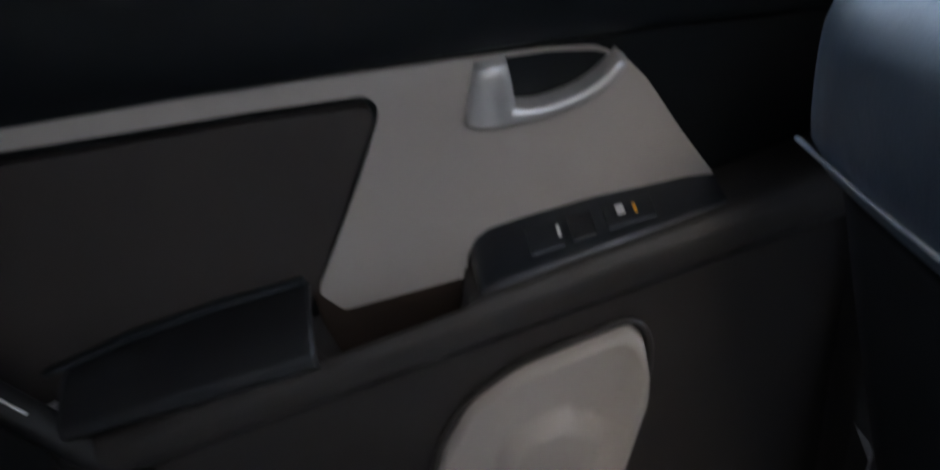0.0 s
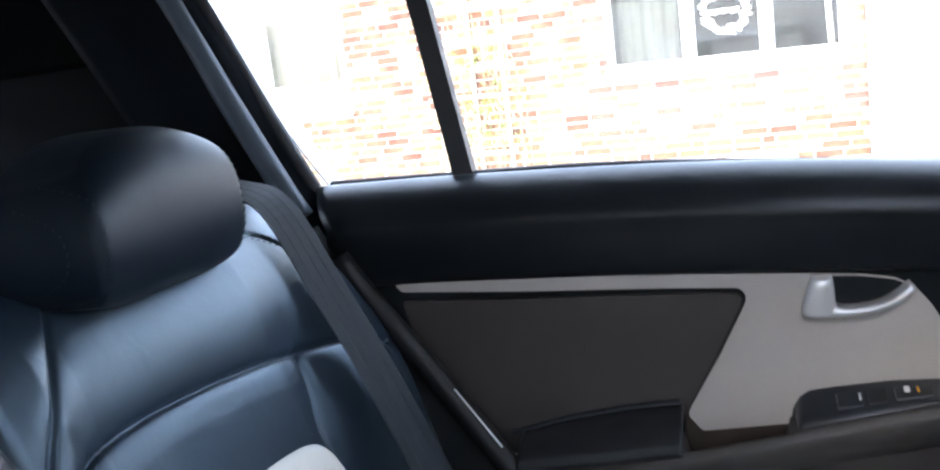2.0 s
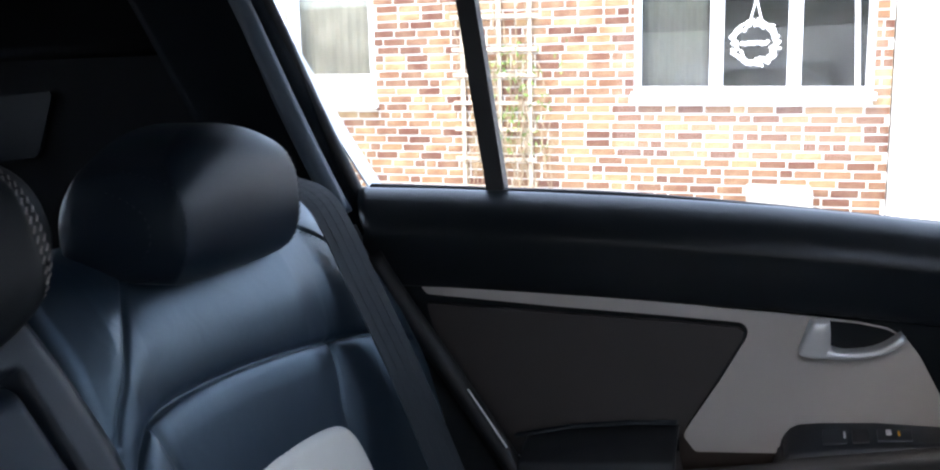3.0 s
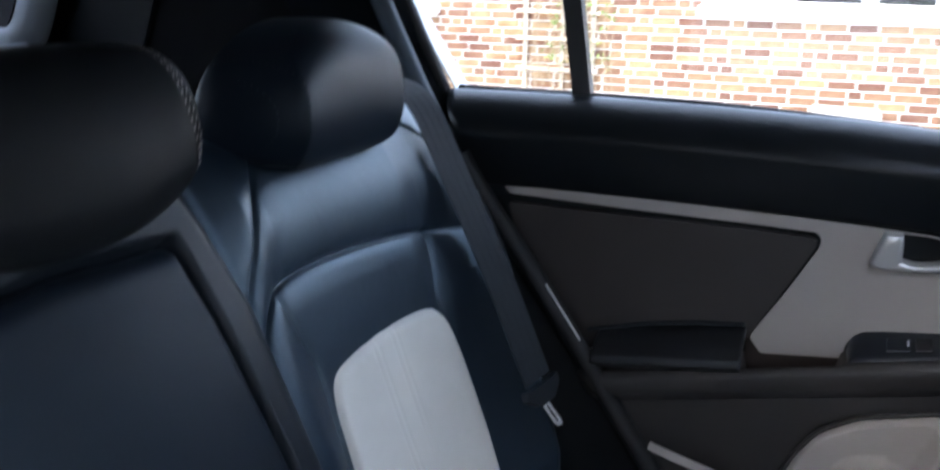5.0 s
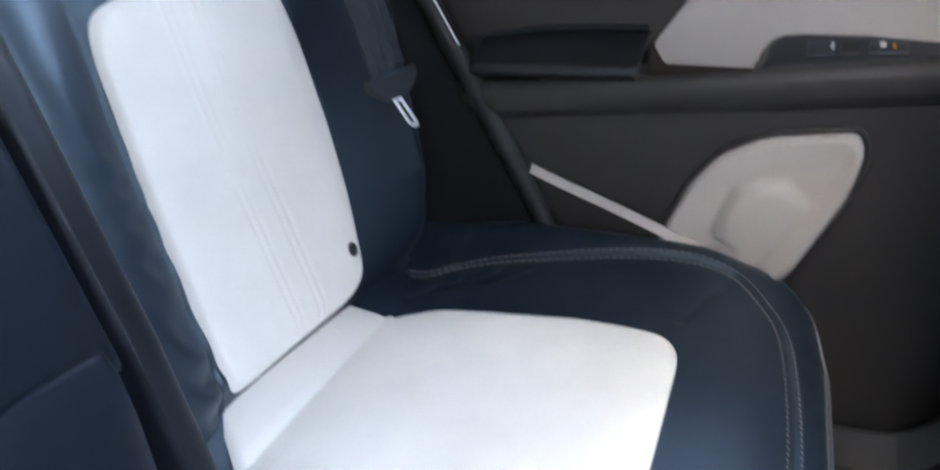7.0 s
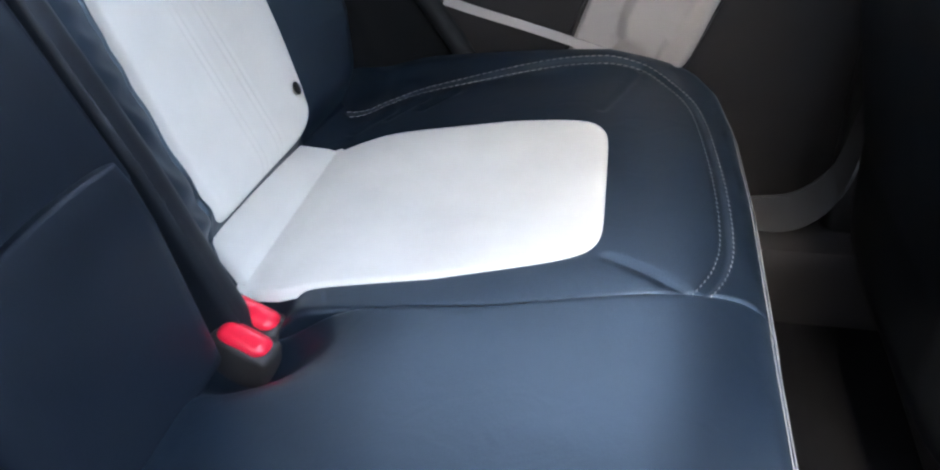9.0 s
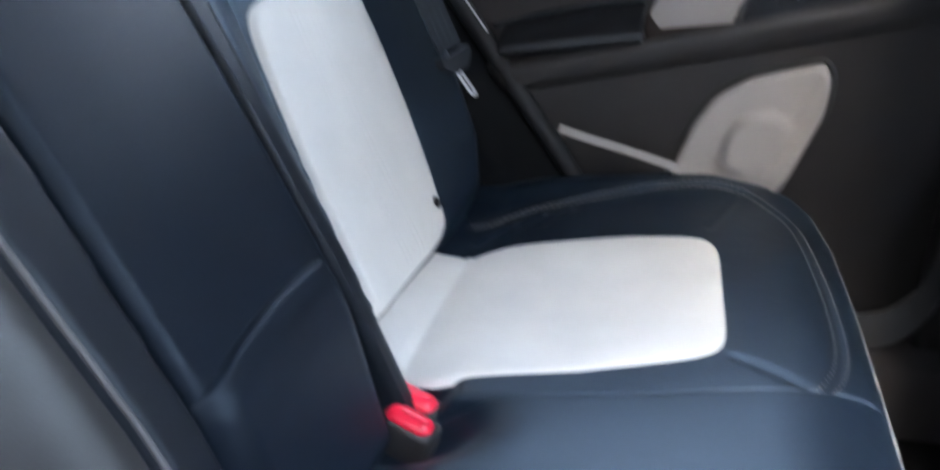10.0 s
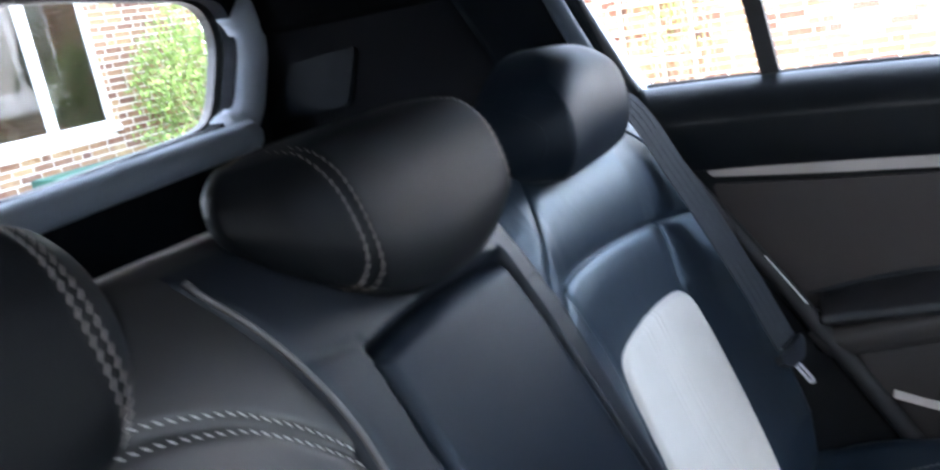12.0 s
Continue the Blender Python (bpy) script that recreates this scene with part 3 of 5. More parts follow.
def wide_cushion():
    seat = thing("rear_bench_cushion", "plain navy-black leather middle seat cushion", "car seat", (-0.1, -0.2, 0.5), "rear seat cushions")
    a, da = roll(110, 0.0, 1.0, 0.0, 0.055, 0.0, 0.2)
    y, dy = roll(120, -0.66, 0.1235, 0.05, 0.006, 0.14, 0.02)
    A, Y = np.meshgrid(a, y, indexing="ij")
    front = np.interp(Y, [-0.66, -0.62, -0.5, 0.0, 0.12], [0.05, 0.117, 0.160, 0.170, 0.168])
    X = -0.345 + (front + 0.345) * A
    Y2 = Y + (split(X) - 0.1235) * np.clip((Y + 0.1) / 0.22, 0, 1)
    Z = seat_top(X) - np.hypot(da[:, None], dy[None, :]) + 0.006 * np.exp(-((Y / 0.2) ** 2)) * np.sin(np.clip((X + 0.3) / 0.45, 0, 1) * math.pi)
    dent = np.hypot((X + 0.25) / 0.055, (Y - 0.085) / 0.045)
    Z = Z - 0.05 * np.exp(-(dent**2.6))
    cover = sheet("cover", np.stack([X, Y2, Z], -1), LEATHER, seat, "navy-black leather cover")
    for off, dr in ((0.0145, 0.0065), (0.0080, 0.0165)):
        yv = np.linspace(-0.6, 0.15, 90)
        fr = np.interp(yv, [-0.66, -0.62, -0.5, 0.0, 0.12], [0.05, 0.117, 0.160, 0.170, 0.168])
        q = np.stack([fr - off, yv, seat_top(fr - off) - dr + 0.0012], 1)
        part("piping", tube(bmesh.new(), q, 0.0006, 6), THREAD, cover, smooth=True, sharp=0)
    return seat


left_cushion()
wide_cushion()


# ---- head restraints ----
def headrest(yc, label, stitched, zc=1.238, half=0.132, seams=(-0.084, 0.084), xc=-0.525, high=0.071, low=0.071, ends=(0.45, 0.45), lift=-0.018, deep=0.066, wing=0.028, lean=0.0, gauge=0.006):
    """A head restraint with a front panel and two wings that fold back."""
    rest = thing("headrest", label, "headrest", (xc, yc, 1.16), "rear headrests")
    n, m = 240, 90
    th, ph = np.meshgrid(np.linspace(-math.pi, math.pi, n), np.linspace(-math.pi / 2, math.pi / 2, m), indexing="ij")
    f = lambda a, e: np.sign(a) * np.abs(a) ** e
    def front_of(cyn, c):
        start = np.where(cyn < 0, -seams[0], seams[1]) / half
        q = np.clip((np.abs(cyn) - start) / (1 - start), 0, 1)
        return c * (1 - q) ** 0.82
    c0 = f(np.cos(ph), 0.70)
    r = f(np.sin(th), 0.60)
    cz = f(np.sin(ph), 0.80)
    Y = half * r * (0.35 * c0 + 0.65 * np.clip(c0 * 1.6, 0, 1))
    cyn = Y / half
    def height(z1, w):
        top = high * z1 * (1 - ends[0] * np.abs(w) ** 2.6)
        foot = low * z1 * (1 - ends[1] * np.abs(w) ** 2.6)
        return np.where(z1 > 0, top, foot) + lift * w**2
    Z = height(cz, cyn)
    fr = np.cos(th) > 0
    X = np.where(fr, deep * front_of(r, c0) - wing * np.clip((np.abs(r) - 0.84) / 0.16, 0, 1), -wing * np.abs(r) ** 6 - 0.045 * c0 * np.abs(np.cos(th)) ** 0.7)
    for w in seams:
        dent = 0.004 * np.exp(-((np.abs(Y - w) / 0.004) ** 2))
        X = X - np.where(fr, dent * c0, 0)
    P = np.stack([X - lean * Z + xc, Y + yc, Z + zc], -1)
    pad = sheet("cushion", P, LEATHER_LOW if stitched else LEATHER_SHADE, rest)
    for w in seams:
        for off in (-gauge, gauge):
            pts = []
            for a in np.linspace(-1.15, 1.2, 60):
                z1 = math.copysign(abs(math.sin(a)) ** 0.80, a)
                c = math.cos(a) ** 0.70
                yy = w + off
                rr = yy / half / (0.35 * c + 0.65 * min(1.0, c * 1.6))
                if abs(rr) > 0.97:
                    continue
                xx = deep * float(front_of(np.array(rr), c)) - wing * max(0.0, (abs(rr) - 0.84) / 0.16)
                zz = float(height(np.array(z1), np.array(yy / half)))
                pts.append((xc + xx + 0.0004 - lean * zz, yc + yy, zc + zz))
            stitches("stitching", pts, pad, THREAD_WARM if stitched else LEATHER_SHADE, slant=0.0016, length=0.005, gap=0.002, r=0.0005 if stitched else 0.0005)
    for w in (-0.055, 0.055):
        part("post", tube(bmesh.new(), [(xc - 0.015, yc + w, 1.10), (xc - 0.015, yc + w, 1.2)], 0.006, 10), CHROME, rest, smooth=True)
    return rest


headrest(0.332, "black leather winged headrest of the outer rear seat", False, seams=(-0.112, 0.084))
headrest(-0.018, "black leather centre headrest with pale double stitching", True, half=0.172, seams=(-0.108, 0.116), zc=1.231, xc=-0.522, high=0.065, low=0.069, ends=(0.45, 0.76), lift=0.024, deep=0.046, wing=0.010, lean=0.30, gauge=0.0045)
headrest(-0.427, "black leather headrest with pale double stitching", True, zc=1.246, half=0.136, seams=(-0.086, 0.084), high=0.073, low=0.070, ends=(0.45, 0.6), lift=0.0, deep=0.052, wing=0.014, lean=0.28, gauge=0.0045)


# ---- seat belt and buckles ----
def ribbon(bm, pts, sides, width, thick):
    """A flat band along pts; sides gives the direction across it at each place."""
    rows = []
    for q, w in zip(pts, sides):
        q, w = Vector(q), Vector(w).normalized()
        rows.append((q - w * width / 2, q + w * width / 2))
    up = []
    for i in range(len(rows)):
        a = Vector(pts[min(i + 1, len(pts) - 1)]) - Vector(pts[max(i - 1, 0)])
        up.append(a.cross(Vector(sides[i])).normalized() * thick / 2)
    vs = [[bm.verts.new(p) for p in (l + u, r + u, r - u, l - u)] for (l, r), u in zip(rows, up)]
    for a, b in zip(vs, vs[1:]):
        for k in range(4):
            bm.faces.new((a[k], a[(k + 1) % 4], b[(k + 1) % 4], b[k]))
    bm.faces.new(vs[0][::-1])
    bm.faces.new(vs[-1])
    return bm


def seat_belt():
    belt = thing("seat_belt", "dark grey webbing seat belt hanging with its metal tongue", "seat belt", (-0.40, 0.5, 0.9))
    top = [(0.562, 0.640, -0.075), (0.545, 0.612, -0.012), (0.528, 0.57, 0.036), (0.513, 0.47, 0.056), (0.502, 0.385, 0.070), (0.486, 0.30, 0.083), (0.475, 0.215, 0.091)]
    c = smooth_line(top, 40)
    q = on_back(c[:, 0], c[:, 1], c[:, 2])
    side = [Vector((0.30, 1.0, 0.12)).normalized()] * len(q)
    part("webbing", ribbon(bmesh.new(), q, side, 0.048, 0.0016), WEBBING, belt)
    for k in (-0.012, 0.0, 0.012):
        rib = q + np.array(side[0]) * k + SEAT_OUT * 0.0006
        part("rib", tube(bmesh.new(), rib, 0.0008, 5), WEBBING, belt)
    o = Vector(on_back(0.473, 0.205, 0.092))
    w = Vector((0.28, 1.0, 0.10)).normalized()
    up = Vector(SEAT_UP)
    n = Vector(SEAT_OUT) * -1
    def loc(a, b, k):
        return o + w * a + up * b + n * k
    out = rounded([(-0.030, 0.008), (-0.032, -0.004), (-0.012, -0.019), (0.016, -0.019), (0.032, -0.006), (0.034, 0.006), (0.022, 0.004), (-0.022, 0.004)], 0.004, 4)
    part("tongue_grip", plate(out, [], lambda a, b, k: loc(a, b, k - 0.004), 0.009), POD, belt, "dark navy plastic tongue grip")
    tongue = rounded([(-0.010, -0.018), (0.012, -0.018), (0.013, -0.054), (0.008, -0.060), (-0.006, -0.060), (-0.011, -0.054)], 0.004, 4)
    slot = rounded([(-0.0065, -0.025), (0.0085, -0.025), (0.0085, -0.054), (-0.0060, -0.054)], 0.002, 3)
    part("tongue", plate(tongue, [slot], lambda a, b, k: loc(a * 0.45 + (-0.018 - b) * 0.35, b * 0.92, k), 0.0028), CHROME, belt, "bright steel tongue")
    return belt


def buckle(x, y, tilt, flank, label):
    b = thing("seat_belt_buckle", label, "belt buckle", (x, y, 0.60), "rear belt buckles")
    m = Matrix.Translation((x, y, 0.630)) @ Matrix.Rotation(radians(-14), 4, "Z") @ Matrix.Rotation(radians(5), 4, "X") @ Matrix.Rotation(radians(tilt), 4, "Y")
    bm = boxed((-0.029, -0.0150, -0.05), (0.027, 0.0150, 0.014), 0.006, 3)
    bmesh.ops.transform(bm, matrix=m, verts=bm.verts)
    part("housing", bm, PLASTIC, b, smooth=True)
    bm = boxed((-0.0235, -0.0120 + min(0.0, flank), 0.004), (0.0150, 0.0120 + max(0.0, flank), 0.0130), 0.005, 3)
    bmesh.ops.transform(bm, matrix=m, verts=bm.verts)
    part("rim", bm, SILVER, b, "pale rim round the button", smooth=True)
    bm = boxed((-0.0255, -0.0122, -0.004), (0.0225, 0.0122, 0.0205), 0.0100, 6)
    bmesh.ops.transform(bm, matrix=m, verts=bm.verts)
    part("release_button", bm, RED, b, "red release button", smooth=True)
    return b


seat_belt()
buckle(-0.269, 0.122, 15, 0.0022, "black belt buckle with a red release button")
buckle(-0.263, 0.089, 15, -0.0022, "black belt buckle with a red release button")
stud = thing("isofix_button", "small dark plastic button on the pale seat insert", "button", (-0.32, 0.4, 0.71))
bm = bmesh.new()
bmesh.ops.create_uvsphere(bm, u_segments=16, v_segments=8, radius=0.006)
sq = Matrix(((0.937, 0, -0.35, 0), (0, 1, 0, 0), (0.35, 0, 0.937, 0), (0, 0, 0, 1)))
bmesh.ops.transform(bm, matrix=Matrix.Translation(Vector(on_back(0.407, 0.056, 0.027))) @ sq @ Matrix.Diagonal((0.5, 1.0, 1.25, 1)), verts=bm.verts)
part("cap", bm, RUBBER, stud, smooth=True)


# ---- left rear door trim ----
door = thing("door_1", "closed car door with black trim and pale grey inlay", "car door", (0, 0.71, 0.45), kind="structure")


REAR_LINE = smooth_line([(0.40, -0.085), (0.60, -0.148), (0.785, -0.262), (0.95, -0.374), (1.10, -0.480), (1.205, -0.537)], 120)


def rear_edge(z):
    """The door's slanting rear edge."""
    return np.interp(z, REAR_LINE[:, 0], REAR_LINE[:, 1])


def ledge(x):
    return 0.8925 + 0.205 * x


def door_skin():
    # upper part, from the glass down to the arm ledge
    prof = [(0.00, 0.7360, 1.1980), (0.04, 0.7250, 1.2005), (0.09, 0.7120, 1.1970), (0.14, 0.6990, 1.1900), (0.19, 0.6870, 1.1800), (0.25, 0.6770, 1.1670), (0.30, 0.6712, 1.1540), (0.34, 0.6700, 1.1440), (0.41, 0.6740, 1.1280), (0.50, 0.6820, 1.1080), (0.58, 0.6920, 1.0860), (0.66, 0.7010, 1.0720), (0.72, 0.7085, 1.0640), (1.00, 0.7125, 0.8500)]
    prof = smooth_line(prof, 200)
    k = prof[:, 0]
    t = np.concatenate([np.linspace(0, 0.25, 24), np.linspace(0.26, 1, 60)])
    T, U = np.meshgrid(t, np.linspace(0, 1, 70), indexing="ij")
    Yv = np.interp(T, k, [p[1] for p in prof])
    Z0 = np.interp(T, k, [p[2] for p in prof])
    start = rear_edge(Z0) - 0.035 * np.clip((1.15 - Z0) / 0.05, 0, 1)
    X = start + U * (0.300 - start)
    droop = np.polyval(np.polyfit([-0.53, -0.35, -0.12, 0.28], [0.004, 0.001, -0.006, -0.041], 3), X)
    Z = Z0 + droop * np.clip((Z0 - 0.95) / 0.25, 0, 1)
    Yv = Yv - 0.012 * np.clip((-0.40 - X) / 0.12, 0, 1)
    sheet("upper_trim", np.stack([X, Yv, Z], -1), UPPER, door, "black moulded upper trim", close=0.006)
    # lower part, from the ledge's edge to the floor
    prof = [(0.0, 0.718, 0.0), (0.10, 0.664, 0.002), (0.14, 0.652, -0.004), (0.18, 0.648, -0.014), (0.24, 0.650, -0.03), (0.32, 0.660, -0.045), (0.36, 0.664, -0.06), (0.7, 0.676, -0.28), (1.0, 0.690, -0.50)]
    prof = smooth_line(prof, 200)
    k = prof[:, 0]
    t = np.concatenate([np.linspace(0, 0.4, 40), np.linspace(0.42, 1, 20)])
    T, U = np.meshgrid(t, np.linspace(0, 1, 60), indexing="ij")
    drop = np.interp(T, k, [p[2] for p in prof])
    Yv = np.interp(T, k, [p[1] for p in prof])
    zz = 0.89 + drop
    X = rear_edge(zz) + 0.014 + U * (0.300 - rear_edge(zz))
    Z = ledge(X) + drop
    cup = np.clip((X + 0.100) / 0.006, 0, 1) * np.clip((0.014 - X) / 0.006, 0, 1) * np.clip((0.12 - T) / 0.03, 0, 1)
    Z = Z - 0.045 * cup
    sheet("lower_trim", np.stack([X, Yv, Z], -1), PLASTIC, door, "black moulded lower trim with a pull cup", close=0.005)


door_skin()
on_door = lambda y0: (lambda a, b, k: Vector((a, y0 + k, b)))
inlay = [(-0.452, 1.0755), (-0.27, 1.073), (-0.08, 1.066), (0.03, 1.061), (0.095, 1.057), (0.128, 1.052), (0.148, 1.040), (0.163, 1.020), (0.184, 0.980), (0.211, 0.934), (0.119, 0.932), (0.040, 0.924), (0.024, 0.917), (0.017, 0.904), (0.015, 0.886), (-0.084, 0.8765), (-0.099, 0.896), (-0.096, 0.904), (-0.0565, 0.972), (-0.026, 1.030), (-0.025, 1.040), (-0.032, 1.048), (-0.11, 1.051), (-0.27, 1.055), (-0.440, 1.0615)]
hollow = rounded([(0.050, 1.0570), (0.094, 1.0555), (0.128, 1.0500), (0.1465, 1.039), (0.134, 1.024), (0.108, 1.014), (0.060, 1.012)], 0.006, 4)
part("inlay", plate(rounded(inlay, 0.004, 3), [hollow], on_door(0.7035), 0.004), TRIM, door, "pale warm grey inlay panel", smooth=True)

part("pull_cup", boxed((-0.104, 0.7055, 0.80), (0.018, 0.7115, 0.905), 0.002), CUP, door, "dark brown pull cup lining")


def handle():
    # dark hollow behind the lever
    c = np.mean(hollow, axis=0)
    rings = []
    for f, dep in ((1.0, 0.0), (0.95, 0.010), (0.8, 0.018), (0.5, 0.022), (0.02, 0.023)):
        rings.append([(c[0] + (a - c[0]) * f, 0.705 + dep, c[1] + (b - c[1]) * f) for a, b in hollow + hollow[:1]])
    sheet("handle_hollow", np.array(rings), RUBBER, door, "deep black handle hollow")
    # blade and bar as two swept shells in one mesh
    def shell(left, right, n, bulge):
        l, r = smooth_line(left, n), smooth_line(right, n)
        t = np.concatenate([[-1.0], np.linspace(-1, 1, 15), [1.0]])
        q = 0.5 * (1 + t)[None, :, None]
        p = l[:, None] * (1 - q) + r[:, None] * q
        end = np.abs(np.linspace(-1, 1, n)) ** 8
        y = 0.688 + bulge * (1 - np.sqrt(np.clip(1 - np.abs(t) ** 2.6, 0, 1)))[None, :] + 0.004 * end[:, None]
        y[:, 0] = y[:, -1] = 0.708
        y[0] = y[-1] = 0.708
        return np.stack([p[..., 0], y, p[..., 1] + 0.0025], -1)
    blade = shell([(0.0440, 1.0565), (0.0385, 1.038), (0.0328, 1.020), (0.0340, 1.0135), (0.040, 1.0105)], [(0.0650, 1.0562), (0.0665, 1.040), (0.0670, 1.027), (0.069, 1.019), (0.072, 1.0105)], 30, 0.006)
    rod = shell([(0.052, 1.0105), (0.078, 1.0105), (0.106, 1.0142), (0.129, 1.0228), (0.1480, 1.0380)], [(0.060, 1.0255), (0.080, 1.0205), (0.104, 1.0235), (0.123, 1.0310), (0.1415, 1.0455)], 40, 0.007)
    vs, fs = [], []
    for g in (blade, rod):
        n, m = g.shape[:2]
        idx = len(vs) + np.arange(n * m).reshape(n, m)
        vs += g.reshape(-1, 3).tolist()
        fs += np.stack([idx[:-1, :-1], idx[1:, :-1], idx[1:, 1:], idx[:-1, 1:]], -1).reshape(-1, 4).tolist()
    me = bpy.data.meshes.new("door_handle")
    me.from_pydata(vs, [], fs)
    me.update()
    link("door_handle", me, SILVER, door, "satin silver lever door handle")


handle()
# leatherette pad between inlay strip and arm ledge
pad = [(-0.440, 1.050), (-0.27, 1.0465), (-0.11, 1.0445), (-0.036, 1.0415), (-0.030, 1.037), (-0.031, 1.029), (-0.061, 0.972), (-0.101, 0.900), (-0.108, 0.886), (-0.246, 0.868), (-0.345, 0.838), (-0.41, 0.93)]
bm = plate(rounded(pad, 0.006, 4), [], on_door(0.7), 0.010)
part("pad", bm, PAD, door, "charcoal leatherette pad", smooth=True)


def arm_roll():
    """The padded roll of the armrest behind the pull cup."""
    t, u = np.meshgrid(np.linspace(0, 1, 26), np.linspace(0, 1, 50), indexing="ij")
    X = -0.300 + u * 0.196
    y = np.interp(t, [0, 0.1, 0.25, 0.5, 0.7, 0.85, 1], [0.702, 0.697, 0.684, 0.662, 0.648, 0.646, 0.655])
    zt = np.interp(X, [-0.352, -0.32, -0.238, -0.171, -0.104], [0.862, 0.872, 0.894, 0.906, 0.913])
    zb = np.interp(X, [-0.352, -0.295, -0.104], [0.852, 0.860, 0.882])
    z = zt + (zb - zt) * np.clip(t / 0.7, 0, 1) - 0.02 * np.clip((t - 0.7) / 0.3, 0, 1)
    bulge = 0.006 * np.sin(np.clip(t / 0.7, 0, 1) * math.pi)
    sheet("arm_roll", np.stack([X, y, z + bulge], -1), ROLL, door, "padded leather armrest roll", close=0.004)
    for dz in (0.0, 0.007):
        xs = np.linspace(-0.315, -0.106, 40)
        q = np.stack([xs, np.full(40, 0.698 - dz * 0.9), np.interp(xs, [-0.352, -0.32, -0.238, -0.171, -0.104], [0.862, 0.872, 0.894, 0.906, 0.913]) + 0.003 + dz * 0.2], 1)
        part("piping", tube(bmesh.new(), q, 0.0028, 8), WEBBING, door, smooth=True, sharp=0)


arm_roll()


def switch_panel():
    """A pod that swells from the ledge's edge up to the inlay."""
    t, u = np.meshgrid(np.linspace(0, 1, 24), np.linspace(0, 1, 60), indexing="ij")
    X = 0.0165 + u * (0.224 - 0.0165)
    y = 0.7055 - t * 0.048
    back = np.interp(X, [0.016, 0.021, 0.027, 0.036, 0.06, 0.119, 0.19, 0.213, 0.224], [0.900, 0.912, 0.920, 0.926, 0.930, 0.9365, 0.9385, 0.936, 0.928])
    crest = ledge(X) + 0.0035
    z = back + (np.minimum(crest, back) - back) * t**1.25 - 0.006 * np.clip((t - 0.85) / 0.15, 0, 1) ** 2
    z = np.where(u < 0.02, z - 0.035 * (1 - u / 0.02), z)
    sheet("switch_panel", np.stack([X, y, z], -1), POD, door, "black switch panel on the armrest", close=0.003)
    top = lambda x, yy: float(np.interp(x, [0.06, 0.119, 0.19], [0.930, 0.9365, 0.9385]) * (1 - ((0.7055 - yy) / 0.048) ** 1.25) + (ledge(x) + 0.0035) * ((0.7055 - yy) / 0.048) ** 1.25)
    def seat_on(bm, x, lift):
        for v in bm.verts:
            v.co.z += top(x, v.co.y) + lift + 0.12 * (v.co.x - x)
        return bm
    for x, w, mat, lift in ((0.075, 0.026, POD, 0.0004), (0.1025, 0.018, RUBBER, 0.0002), (0.138, 0.036, POD, 0.0004)):
        part("switch", seat_on(boxed((x - w / 2, 0.670, -0.004), (x + w / 2, 0.691, 0.0015), 0.0014, 2), x, lift), mat, door, smooth=True)
    for x, mat, w, y0 in ((0.0855, MARK, 0.0022, 0.677), (0.132, MARK, 0.0055, 0.679), (0.1425, AMBER, 0.0022, 0.677)):
        part("switch_mark", seat_on(boxed((x - w / 2, y0, 0.0), (x + w / 2, y0 + 0.008, 0.0032)), x, 0.0), mat, door)


switch_panel()


def pocket():
    """The pale speaker and pocket cover low on the door."""
    out = [(-0.075, 0.62), (-0.050, 0.700), (-0.030, 0.757), (-0.003, 0.798), (0.040, 0.825), (0.130, 0.8485), (0.1415, 0.826), (0.138, 0.785), (0.097, 0.685), (0.05, 0.58)]
    rim = np.array(rounded(out, 0.014, 6))
    c = rim.mean(axis=0)
    rings = []
    for f in np.concatenate([[1.0, 1.0], np.linspace(0.985, 0.001, 26)]):
        p = c + (rim - c) * f
        edge = np.clip((1 - f) / 0.06, 0, 1)
        y = 0.667 - 0.020 * np.sin(edge * math.pi / 2)
        dome = np.hypot((p[:, 0] - 0.060) / 0.046, (p[:, 1] - 0.725) / 0.052)
        y = y - 0.016 * np.sqrt(np.clip(1.12 - dome, 0, 0.22) / 0.22) * edge
        side = np.clip((p[:, 0] - 0.072 - 0.42 * (p[:, 1] - 0.70)) / 0.016, 0, 1)
        y = y - 0.015 * side * edge
        rings.append(np.c_[p[:, 0], y, p[:, 1]])
    rings[0][:, 1] += 0.02
    R = np.array(rings)
    R = np.concatenate([R, R[:, :1]], 1)
    sheet("speaker_pocket", R, TRIM, door, "pale grey moulded speaker pocket")
    q = [(a, 0.660, b) for a, b in rim] + [(rim[0][0], 0.660, rim[0][1])]
    part("pocket_rim", tube(bmesh.new(), [(c[0] + (a - c[0]) * 1.03, y, c[1] + (b - c[1]) * 1.03) for a, y, b in q], 0.0035, 6), PLASTIC, door, smooth=True, sharp=0)


pocket()
edge = [(float(rear_edge(z)) - 0.006, 0.660, z) for z in np.linspace(1.12, 0.55, 40)]
part("door_seal", tube(bmesh.new(), edge, 0.014, 10), RUBBER, door, "black rubber seal along the door edge", smooth=True, sharp=0)
gap = [(float(rear_edge(z)) + 0.009, 0.650, z) for z in np.linspace(0.952, 0.878, 14)]
part("painted_edge", tube(bmesh.new(), gap, 0.0014, 6), PAINT, door, "sliver of white painted door edge", smooth=True, sharp=0)


# ---- car shell ----
shell = thing("car_body", "white car body shell with dark cabin lining", "car", (0, 0, 0.3), kind="structure")


